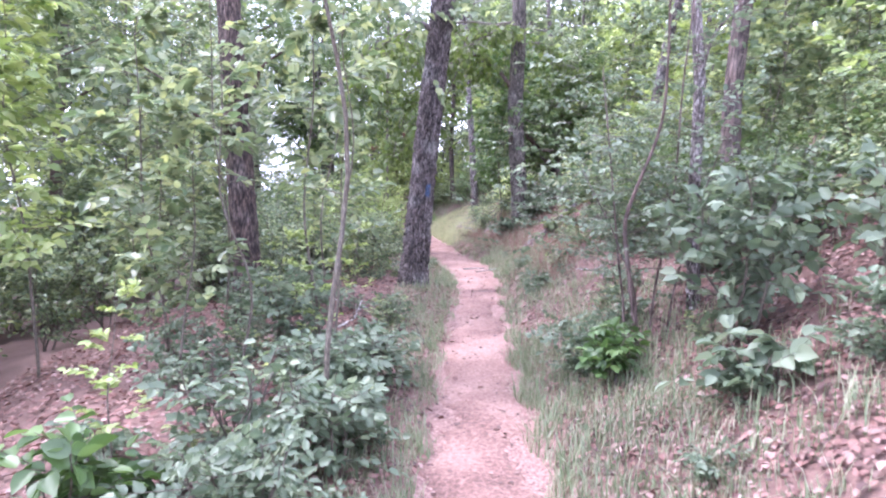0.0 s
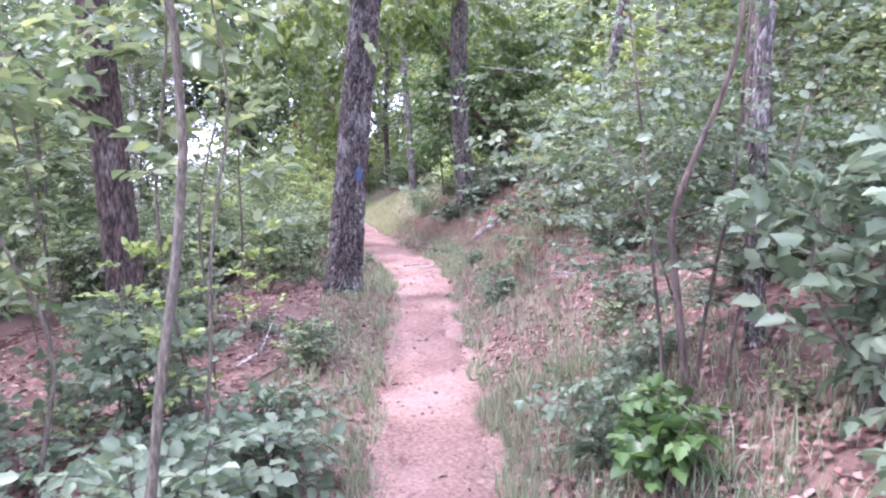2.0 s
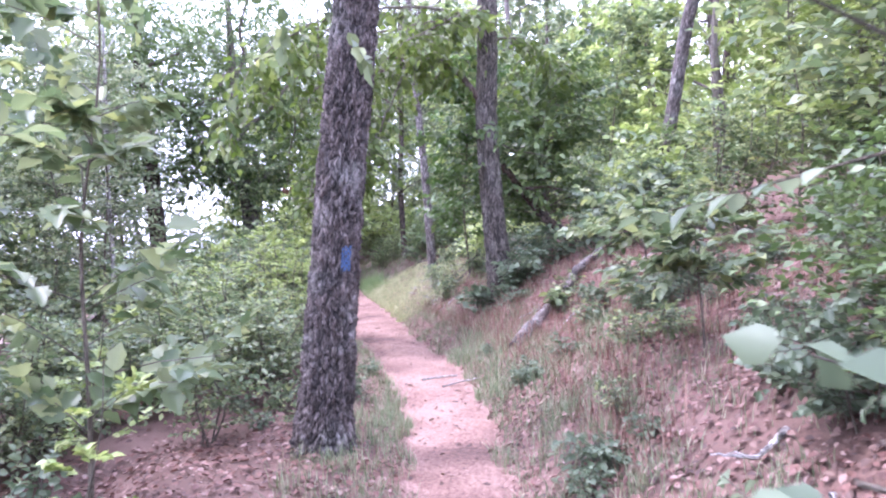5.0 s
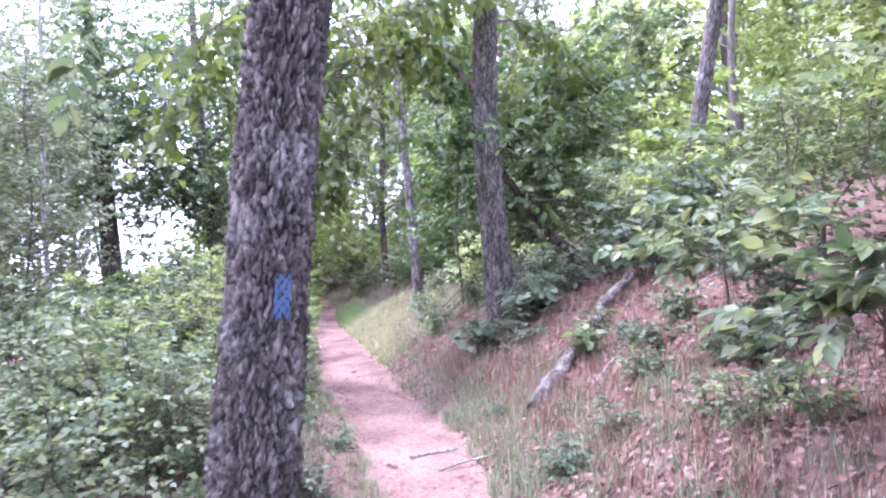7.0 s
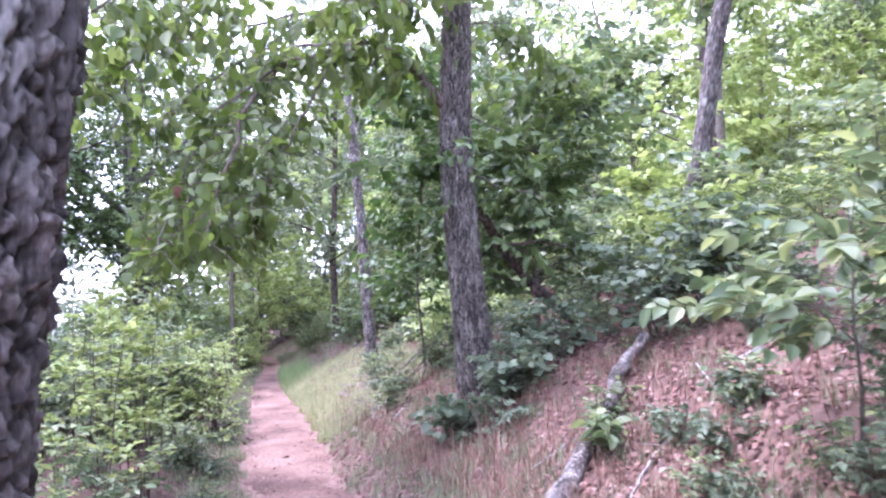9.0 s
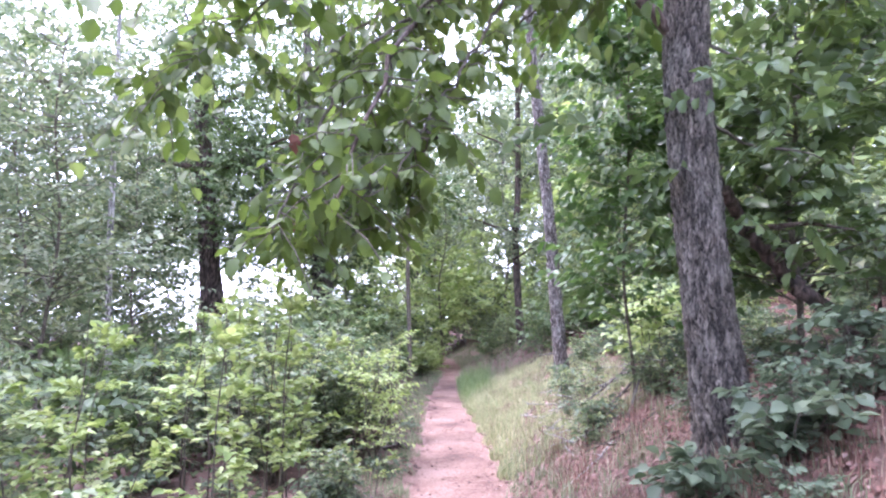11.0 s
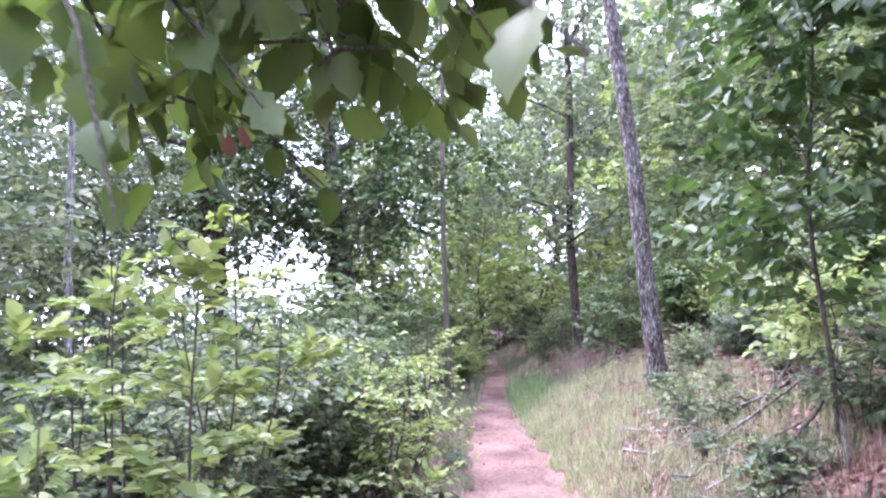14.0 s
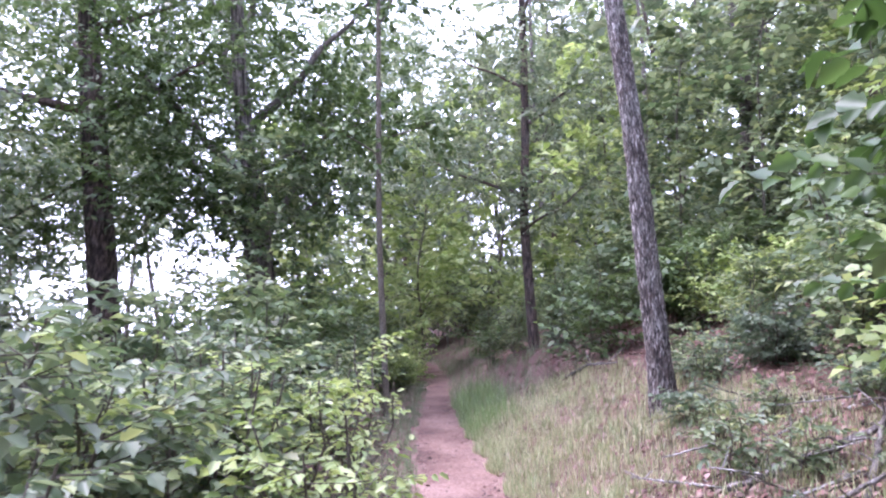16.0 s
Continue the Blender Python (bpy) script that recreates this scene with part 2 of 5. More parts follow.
def tones_and_furrow_shade(ob):
    """Gives a trunk its plates' tone and the shade painted into its furrows, as tube() left it."""
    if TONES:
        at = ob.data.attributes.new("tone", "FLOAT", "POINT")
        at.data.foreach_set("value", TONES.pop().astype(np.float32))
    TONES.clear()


def tube(points, radii, sides=8, rough=None):
    """A closed-ended tube through points; rough(angle, height) gives a relative swelling."""
    p = np.asarray(points, float)
    r = np.asarray(radii, float)
    tan = unit(np.gradient(p, axis=0))
    ref = np.array([1.0, 0, 0]) if abs(tan[0][0]) < 0.8 else np.array([0, 1.0, 0])
    a = unit(np.cross(tan, ref))
    b = np.cross(tan, a)
    th = np.linspace(0, 2 * np.pi, sides, endpoint=False)
    rr = np.repeat(r[:, None], sides, 1)
    if rough is not None:
        gain, tone = rough(th[None, :] + 0 * r[:, None], p[:, 2][:, None] + 0 * th[None, :])
        rr = rr * gain
        TONES.append(tone.ravel())
    v = p[:, None] + rr[..., None] * (a[:, None] * np.cos(th)[None, :, None] + b[:, None] * np.sin(th)[None, :, None])
    n = len(p)
    i = np.arange(n - 1)[:, None]
    j = np.arange(sides)[None, :]
    k = (j + 1) % sides
    f = np.stack([i * sides + j, i * sides + k, (i + 1) * sides + k, (i + 1) * sides + j], -1).reshape(-1, 4)
    return v.reshape(-1, 3), f


def joined(chunks):
    vs, fs, o = [], [], 0
    for v, f in chunks:
        vs.append(v)
        fs.append(f + o)
        o += len(v)
    return np.concatenate(vs), np.concatenate(fs)


def bend(rng, start, end, n, sway):
    """A wavering line from start to end."""
    t = np.linspace(0, 1, n)[:, None]
    p = np.asarray(start) * (1 - t) + np.asarray(end) * t
    ph = rng.uniform(0, 6.28, 4)
    w = np.sin(t * np.pi)
    p[:, 0:1] += sway * w * (np.sin(t * 5 + ph[0]) + 0.5 * np.sin(t * 11 + ph[1]))
    p[:, 1:2] += sway * w * (np.sin(t * 5 + ph[2]) + 0.5 * np.sin(t * 11 + ph[3]))
    return p


# ---- terrain ----
TRAIL_Y = [-40, -6, 0, 3.3, 5.7, 8, 10.5, 12, 13.5, 15, 18, 21, 23.2, 26.5, 32, 40, 60]
TRAIL_X = [-1.5, 0.0, 0.1, 0.2, 0.28, 0.42, 0.54, 0.45, 0.2, -0.1, -0.4, -0.78, -1.08, -1.35, -1.7, -3.2, -8]
HALF_Y = [-6, 4, 9, 11, 12.5, 14, 16, 21, 26, 34]
HALF_W = [0.34, 0.33, 0.32, 0.38, 0.47, 0.44, 0.50, 0.43, 0.30, 0.26]


def trail_x(y):
    y = np.asarray(y, float)
    return sum(np.interp(y + o, TRAIL_Y, TRAIL_X) for o in (-1.0, -0.5, 0, 0.5, 1.0)) / 5


def wave(x, y):
    return 0.05 * np.sin(1.3 * x + 0.7 * y) + 0.04 * np.sin(2.9 * x - 1.7 * y + 1) + 0.025 * np.sin(5.3 * x + 4.1 * y + 2)


def ground_z(x, y):
    x, y = np.asarray(x, float), np.asarray(y, float)
    d = x - trail_x(y)
    e = np.interp(y, HALF_Y, HALF_W)
    base = 0.11 * np.clip(y / 8, 0, 1)
    a = np.clip(d - e, 0, None)
    right = 0.50 * np.minimum(a, 1.9) + 0.27 * np.clip(a - 1.9, 0, 40) - 0.04 * np.exp(-a) * (a > 0)
    c = np.clip(-d - e, 0, None)
    left = 0.10 * np.minimum(c, 0.6) - 0.16 * np.clip(c - 1.6, 0, 8) - 0.30 * np.clip(c - 9.6, 0, 40)
    off = np.clip(np.abs(d) - e, 0, 1.5) / 1.5
    return base + right + left + off * wave(x, y) - 0.03 * (np.abs(d) < e)


def graded(lo, hi, fine_lo, fine_hi, step, grow):
    a = list(np.arange(fine_lo, fine_hi, step))
    s, x = step, fine_hi
    while x < hi:
        a.append(x)
        s *= grow
        x += s
    a.append(hi)
    s, x = step, fine_lo
    while x > lo:
        s *= grow
        x -= s
        a.insert(0, max(x, lo))
    return np.array(a)


def grid_mesh(name, xs, ys, zfun, mat):
    gx, gy = np.meshgrid(xs, ys)
    v = np.stack([gx, gy, zfun(gx, gy)], -1).reshape(-1, 3)
    w = len(xs)
    i = np.arange(len(ys) - 1)[:, None] * w + np.arange(w - 1)[None, :]
    f = np.stack([i, i + 1, i + 1 + w, i + w], -1).reshape(-1, 4)
    return mesh_object(name, v, f, mat, smooth=True)


ground = tagged(grid_mesh("ground", graded(-500, 500, -5, 6, 0.12, 1.12), graded(-500, 600, -4, 30, 0.15, 1.12), ground_z, SOIL),
                "brown forest soil sloping up a hillside, strewn with dead leaves", "ground", kind="structure")

gco = np.empty(len(ground.data.vertices) * 3)
ground.data.vertices.foreach_get("co", gco)
gco = gco.reshape(-1, 3)
g_off = np.abs(gco[:, 0] - trail_x(gco[:, 1])) - np.interp(gco[:, 1], HALF_Y, HALF_W)
ground.data.attributes.new("wear", "FLOAT", "POINT").data.foreach_set("value", np.clip(0.64 - 1.15 * g_off, 0, 0.75).astype(np.float32))


def trail():
    rng = np.random.default_rng(5)
    ys = np.arange(-8, 44, 0.05)
    us = np.linspace(-1, 1, 25)
    e = np.interp(ys, HALF_Y, HALF_W)
    ragged = lambda k: 0.08 * np.sin(ys * 1.7 + k) + 0.065 * np.sin(ys * 4.3 + 2 * k) + 0.04 * np.sin(ys * 11.3 + 3 * k) + rng.uniform(-0.035, 0.035, len(ys))
    lo, hi = -e + 0.03 + ragged(1.0), e - 0.03 + ragged(4.0)
    d = lo[:, None] + (hi - lo)[:, None] * (us[None, :] + 1) / 2
    x = trail_x(ys)[:, None] + d
    y = np.repeat(ys[:, None], 25, 1)
    z = ground_z(x, y) + 0.012 + 0.007 * np.sin(9 * x + 5 * y) * np.sin(7 * y) + 0.004 * np.sin(23 * x - 4 * y) * np.sin(17 * y + x) + rng.normal(0, 0.0025, x.shape) - 0.02 * us[None, :] ** 8
    v = np.stack([x, y, z], -1).reshape(-1, 3)
    i = np.arange(len(ys) - 1)[:, None] * 25 + np.arange(24)[None, :]
    f = np.stack([i, i + 1, i + 26, i + 25], -1).reshape(-1, 4)
    return mesh_object("trail", v, f, DIRT, smooth=True)


tagged(trail(), "narrow pinkish-brown packed dirt footpath through the woods", "path", kind="structure")


# ---- plants ----
def thing(name, label, category, group=""):
    return tagged(new(name), label, category, group)


def make_shrub(seed, height, radius, twigs, leaves, size, mat, label, stems=4, wide=0.3, low=0.15, name="shrub", shape="fold", flat=0.35, category="shrub", group="forest understory shrubs"):
    """A bush: several stems from one foot, and leafy twigs round them."""
    rng = np.random.default_rng(seed)
    root = thing(name, label, category, group)
    ends = []
    for k in range(stems):
        a = 6.28 * k / stems + rng.uniform(-0.5, 0.5)
        top = (radius * 0.6 * math.cos(a) * rng.uniform(0.3, 1), radius * 0.6 * math.sin(a) * rng.uniform(0.3, 1), height * rng.uniform(0.7, 0.98))
        line = bend(rng, (0.03 * math.cos(a), 0.03 * math.sin(a), -0.08), top, 9, 0.05 * height)
        v, f = tube(line, np.linspace(0.011, 0.004, 9) * (0.6 + 0.4 * height), 5)
        mesh_object("stem", v, f, BARK_STEM, root, smooth=True)
        ends.append(line)
    pick = rng.integers(0, stems, twigs)
    tt = rng.uniform(low, 1.0, twigs) ** 0.8
    base = np.array([[np.interp(t, np.linspace(0, 1, 9), ends[k][:, c]) for c in range(3)] for k, t in zip(pick, tt)])
    a = rng.uniform(0, 6.28, twigs)
    way = np.stack([np.cos(a), np.sin(a), rng.uniform(-0.15, 0.6, twigs)], -1)
    length = radius * rng.uniform(0.35, 0.95, twigs) * (1.15 - 0.55 * tt)
    v, f = sprays(rng, base, way, length, leaves, size, wide=wide, shape=shape, flat=flat)
    mesh_object("foliage", v, f, mat, root, smooth=True)
    thin = [tube(np.stack([b, b + unit(w) * q * 0.9]), (0.004, 0.0015), 3) for b, w, q in list(zip(base, way, length))[::3 if shape == "plain" else 1]]
    v, f = joined(thin)
    tagged(mesh_object("brushwood", v, f, BARK_STEM, root), kind="stuff")
    return root


def make_sapling(seed, height, thick, lean, twigs, leaves, size, mat, label, first=0.3, reach=0.6, wide=0.32, bark=None, shape="fold", sway=0.018, cone=0.7, flat=0.35, droop=0.25):
    """A thin young tree: one stem, side branches with leaves."""
    rng = np.random.default_rng(seed)
    root = thing("sapling", label, "sapling", "young trees")
    line = bend(rng, (0, 0, -0.1), (lean[0], lean[1], height), 16, sway * height)
    v, f = tube(line, np.linspace(thick, thick * 0.25, 16), 8)
    mesh_object("stem", v, f, bark or BARK_STEM, root, smooth=True)
    tt = rng.uniform(first, 1.0, twigs)
    base = np.stack([np.interp(tt, np.linspace(0, 1, 16), line[:, c]) for c in range(3)], -1)
    a = rng.uniform(0, 6.28, twigs)
    way = unit(np.stack([np.cos(a), np.sin(a), rng.uniform(0.0, 0.7, twigs)], -1))
    length = reach * rng.uniform(0.5, 1.1, twigs) * (0.9 + 0.5 * cone - cone * tt)
    v, f = joined([tube(np.stack([b, b + w * q * 0.5 + np.array([0, 0, 0.02]), b + w * q]), (thick * 0.28, thick * 0.18, 0.0015), 4) for b, w, q in list(zip(base, way, length))[::2 if shape == "plain" else 1]])
    tagged(mesh_object("brushwood", v, f, bark or BARK_STEM, root), kind="stuff")
    sub = 3
    b2 = np.concatenate([base + way * (length * k)[:, None] for k in (0.3, 0.55, 0.75)])
    w2 = unit(np.concatenate([way] * sub) + rng.normal(0, 0.55, (twigs * sub, 3)) * np.array([1, 1, 0.4]))
    v, f = sprays(rng, b2, w2, np.concatenate([length] * sub) * 0.45, leaves, size, droop, wide, flat, shape)
    mesh_object("foliage", v, f, mat, root, smooth=True)
    return root


def bark_relief(seed, around, tall, depth, drift=1.0, chipped=True):
    """Bark plates: a jittered cell pattern of so many plates round the trunk, each about tall metres high, with furrows between them."""
    rng = np.random.default_rng(seed)
    rows = 1200
    shade = rng.uniform(-0.5, 0.5, (rows, around))
    jx, jy, lift = rng.uniform(0.0, 1.0, (rows, around)), rng.uniform(0, 1, (rows, around)), rng.uniform(0.1, 1.0, (rows, around))

    def swell(th, z):
        u = th / (2 * np.pi) * around + drift * (0.8 * np.sin(z * 3.1 + seed) + 0.35 * np.sin(z * 11 + th) + 0.3 * np.sin(z * 47 + 3 * th + seed) + 0.22 * np.sin(z * 96 - 5 * th))
        w = (z + 2.0) / tall + 0.6 * np.sin(th * 2 + seed) + 0.35 * np.sin(th * 9 + z * 13) + 0.25 * np.sin(th * 23 - z * 21 + seed)
        cu, cw = np.floor(u).astype(int), np.floor(w).astype(int)
        f1, f2, tone, hue = np.full(u.shape, 9.0), np.full(u.shape, 9.0), np.zeros(u.shape), np.zeros(u.shape)
        for a in (-1, 0, 1):
            for b in (-1, 0, 1):
                iu, iw = (cu + a) % around, (cw + b) % rows
                dist = np.hypot(cu + a + jx[iw, iu] - u, cw + b + jy[iw, iu] - w)
                near = dist < f1
                f2 = np.where(near, f1, np.minimum(f2, dist))
                tone = np.where(near, lift[iw, iu], tone)
                hue = np.where(near, shade[iw, iu], hue)
                f1 = np.where(near, dist, f1)
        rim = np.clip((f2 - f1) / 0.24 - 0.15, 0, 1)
        # furrows are darkened in the tone as well, so their shade is painted
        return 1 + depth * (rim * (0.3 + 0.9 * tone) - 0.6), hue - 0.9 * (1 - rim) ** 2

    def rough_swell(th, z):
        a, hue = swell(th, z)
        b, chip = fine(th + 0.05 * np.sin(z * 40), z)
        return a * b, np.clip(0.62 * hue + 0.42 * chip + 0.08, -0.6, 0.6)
    fine = bark_relief(seed + 500, around * 2, tall * 0.3, depth * 0.4, drift, False) if chipped else None
    return rough_swell if chipped else swell


def make_tree(name, label, foot, line, radii, bark, seed, relief=None, sides=16, rings=40, limbs=(), crown=None, mat=None, dense=0.45, shape="fold"):
    """A tree: trunk along a line from its foot, limbs given as (start height share, end point, radius), a crown of leafy twigs."""
    rng = np.random.default_rng(seed)
    root = thing(name, label, "tree", "")
    root.location = foot
    pts = np.array(line, float)
    t = (pts[:, 2] - pts[0, 2]) / (pts[-1, 2] - pts[0, 2])
    s = np.linspace(0, 1, rings) if rings < 60 else np.concatenate([np.linspace(0, dense, rings - 20, endpoint=False), np.linspace(dense, 1, 20)])
    p = np.stack([np.interp(s, t, pts[:, c]) for c in range(3)], -1)
    for _ in range(max(1, rings // 8)):
        p[1:-1] = (p[:-2] + p[1:-1] * 2 + p[2:]) / 4
    r = np.interp(s, t, radii)
    v, f = tube(p, r, sides, relief)
    tones_and_furrow_shade(mesh_object("trunk", v, f, bark, root, smooth=True))
    tips = []
    for h, end, lr in limbs:
        st = np.array([np.interp(h, s, p[:, c]) for c in range(3)])
        k = 12 if rings > 60 else 7
        ln = bend(rng, st, end, k, 0.05 * np.linalg.norm(np.array(end) - st))
        v, f = tube(ln, np.linspace(lr, lr * 0.25, k), 7 if rings > 60 else 4)
        mesh_object("limb", v, f, bark, root, smooth=True)
        tips.append(ln)
    if crown:
        twigs, leaves, size, spread, lo, hi = crown
        src = tips if tips else [p]
        pick = rng.integers(0, len(src), twigs)
        tt = rng.uniform(lo, hi, twigs)
        base = np.array([[np.interp(q, np.linspace(0, 1, len(src[k])), src[k][:, c]) for c in range(3)] for k, q in zip(pick, tt)])
        off = rng.normal(0, 1, (twigs, 3)) * spread * rng.uniform(0.2, 1, (twigs, 1))
        off[:, 2] *= 0.6
        way = unit(off + rng.normal(0, 0.3, (twigs, 3)) * spread)
        v, f = sprays(rng, base + off, way, spread * rng.uniform(0.25, 0.6, twigs), leaves, size, flat=0.5, shape=shape)
        mesh_object("crown", v, f, mat, root, smooth=True)
    return root


def wood_tree(seed, height, r, crown_h, spread, mat, bark, twigs=330, leaves=9, size=0.16, label="tall slender forest tree with grey bark and an open leafy crown"):
    """A tree of the wood, for copies: trunk, limbs and crown in sprays."""
    rng = np.random.default_rng(seed)
    lean = rng.normal(0, 0.04, 2) * height
    line = bend(rng, (0, 0, -0.3), (lean[0], lean[1], height), 10, 0.015 * height)
    limbs = []
    for k in range(9):
        h = rng.uniform(crown_h / height, 0.95)
        a = rng.uniform(0, 6.28)
        q = spread * rng.uniform(0.5, 1.1) * (1.3 - h)
        x, y, z = (np.interp(h, np.linspace(0, 1, 10), line[:, c]) for c in range(3))
        limbs.append((h, (x + q * math.cos(a), y + q * math.sin(a), z + q * rng.uniform(0.1, 0.8)), r * 0.4 * (1.2 - h)))
    return make_tree("tree", label, (0, 0, 0), line, np.linspace(r * 1.15, r * 0.3, 10), bark, seed, None, 9, 20, limbs, (twigs, leaves, size, spread * 0.33, 0.25, 1.05), mat, shape="plain")


# ---- the trees that stand by the path ----
def gz(x, y):
    return float(ground_z(x, y))


OAK = (-0.42, 9.47, gz(-0.42, 9.47))
OAK_LINE = [(-0.02, 0, -0.15), (0, 0, 0.02), (0.03, 0, 0.3), (0.18, 0.02, 1.8), (0.40, 0.05, 3.6), (0.6, 0.1, 6), (0.9, 0.2, 10)]
OAK_R = [0.26, 0.215, 0.178, 0.158, 0.15, 0.13, 0.08]
oak = make_tree("oak_tree", "oak with dark plated grey bark and a worn blue blaze", OAK, OAK_LINE, OAK_R, BARK_OAK, 3,
                bark_relief(3, 32, 0.085, 0.20, 0.6), 240, 420,
                [(0.346, (-0.42, -0.1, 3.92), 0.05), (0.6, (-2.5, 1, 8.5), 0.07), (0.65, (2.0, 1.5, 9), 0.07), (0.75, (0.5, -2.5, 10.5), 0.06), (0.8, (-1, 2.5, 11), 0.05)],
                (230, 9, 0.13, 0.8, 0.45, 1.05), LEAF_MID)


def blaze():
    """The painted mark: a thin skin over the bark plates, its paint broken by the furrows."""
    swell = bark_relief(3, 32, 0.085, 0.20, 0.6)
    hs = np.linspace(1.21, 1.39, 60)
    th = np.linspace(math.pi * 1.5 + 0.32, math.pi * 1.5 + 0.72, 40)
    z = np.array([q[2] for q in OAK_LINE])
    p = np.stack([np.interp(hs, z, [q[c] for q in OAK_LINE]) for c in range(3)], -1)
    r = np.interp(hs, z, OAK_R)
    g, h = np.meshgrid(th, hs)
    # the trunk's own angle runs from -y through -x
    sw = swell(np.mod(g - np.pi, 2 * np.pi), h)[0]
    rr = r[:, None] * np.maximum(sw, 1.05) + 0.006
    v = np.stack([p[:, 0:1] + rr * np.cos(g), p[:, 1:2] + rr * np.sin(g), h], -1).reshape(-1, 3)
    i = np.arange(59)[:, None] * 40 + np.arange(39)[None, :]
    f = np.stack([i, i + 1, i + 41, i + 40], -1).reshape(-1, 4)
    rng = np.random.default_rng(8)
    c = v[f].mean(1)
    u = (np.interp(c[:, 2], hs, np.arange(60)) / 59 - 0.5) * 2
    grain = np.sin(c[:, 2] * 140 + 3) * np.sin(c[:, 0] * 210) + rng.normal(0, 0.45, len(f))
    keep = grain + 0.95 - 1.3 * np.abs(u) ** 3 > 0.15
    return mesh_object("blaze", v, f[keep], BLUE_PAINT, oak, "worn blue painted trail mark")


BLUE_PAINT, bn, bl, bb = material("blue_paint")
bnz = bn.new("ShaderNodeTexNoise")
bnz.inputs["Scale"].default_value, bnz.inputs["Detail"].default_value = 60, 6
brp = ramp(bn, [(0.38, (0.03, 0.042, 0.07)), (0.53, (0.04, 0.085, 0.19)), (0.70, (0.11, 0.17, 0.27))])
bl.new(bnz.outputs[0], brp.inputs[0])
bl.new(brp.outputs[0], bb.inputs["Base Color"])
bb.inputs["Roughness"].default_value = 0.8
blaze()

T2 = (1.80, 15.25, gz(1.80, 15.25))
oak2 = make_tree("oak_tree", "grey furrowed oak with one limb reaching over the path", T2,
                 [(-0.04, 0, -0.15), (-0.06, 0, 0.03), (-0.10, -0.02, 0.5), (-0.15, -0.06, 1.0), (-0.21, -0.10, 1.9), (-0.23, -0.12, 2.7), (-0.16, -0.12, 4.1), (-0.2, -0.1, 10)],
                 [0.27, 0.22, 0.185, 0.172, 0.165, 0.158, 0.145, 0.07], BARK_GREY, 4, bark_relief(4, 32, 0.10, 0.13, 0.6), 150, 300,
                 [(0.5, (1.5, 0.6, 7.0), 0.06), (0.6, (-1.5, 2.0, 8.5), 0.06), (0.7, (0.5, -2.0, 9.5), 0.05), (0.24, (0.9, 0.3, 2.0), 0.018), (0.3, (0.9, 0.5, 2.6), 0.016)],
                 (230, 9, 0.13, 0.8, 0.4, 1.05), LEAF_DARK)
T3 = (0.96, 20.85, gz(0.96, 20.85))
make_tree("forest_tree", "slender tree with pale mottled flaking bark on a grassy bank", T3,
          [(0.05, 0, -0.15), (0.02, 0, 0.05), (0, 0, 0.4), (-0.06, 0, 1.5), (-0.10, 0.0, 2.4), (-0.30, 0.1, 5), (-0.5, 0.3, 11)],
          [0.16, 0.13, 0.103, 0.093, 0.088, 0.072, 0.05], BARK_FLAKED, 5, bark_relief(5, 26, 0.07, 0.13), 90, 260,
          [(0.5, (-1.2, -0.8, 6.5), 0.03), (0.55, (1.0, 0.8, 7.0), 0.03), (0.65, (-0.8, 1.5, 8.5), 0.03), (0.75, (0.8, -1.2, 9.5), 0.03)],
          (100, 8, 0.12, 0.6, 0.5, 1.05), LEAF_MID)
T4 = (4.75, 16.75, gz(4.75, 16.75))
make_tree("forest_tree", "dark leaning tree on the hillside among bushes", T4,
          [(-0.1, 0.05, -0.2), (-0.05, 0.05, 0.1), (0.05, 0, 0.8), (0.2, -0.3, 1.5), (0.5, -0.5, 3.4), (0.9, -0.7, 5), (1.4, -0.8, 10)],
          [0.17, 0.14, 0.12, 0.115, 0.11, 0.09, 0.05], BARK_OAK, 6, bark_relief(6, 22, 0.07, 0.08), 60, 120,
          [(0.55, (-1.2, -0.8, 6.5), 0.04), (0.6, (2.2, 0.8, 7.5), 0.04), (0.75, (0.8, 1.2, 9.5), 0.03)],
          (200, 8, 0.14, 0.9, 0.4, 1.05), LEAF_PALE_SUNLIT)
TL = (-2.55, 8.9, gz(-2.55, 8.9))
make_tree("oak_tree", "dark brown ridged tree trunk among the undergrowth", TL,
          [(0.05, 0, -0.2), (0.02, 0, 0.1), (0, 0, 0.5), (-0.1, 0, 2.5), (-0.2, 0, 5), (-0.3, 0, 11)],
          [0.24, 0.20, 0.175, 0.155, 0.13, 0.07], BARK_BROWN, 7, bark_relief(7, 34, 0.11, 0.12), 80, 140,
          [(0.2, (-1.0, -0.9, 3.0), 0.03), (0.25, (0.9, -0.5, 3.4), 0.03), (0.45, (-2.2, -0.8, 6.5), 0.05), (0.5, (1.5, -1.8, 7.5), 0.05), (0.7, (0.8, 1.2, 9.5), 0.04)],
          (300, 9, 0.12, 0.6, 0.3, 1.05), LEAF_MID)
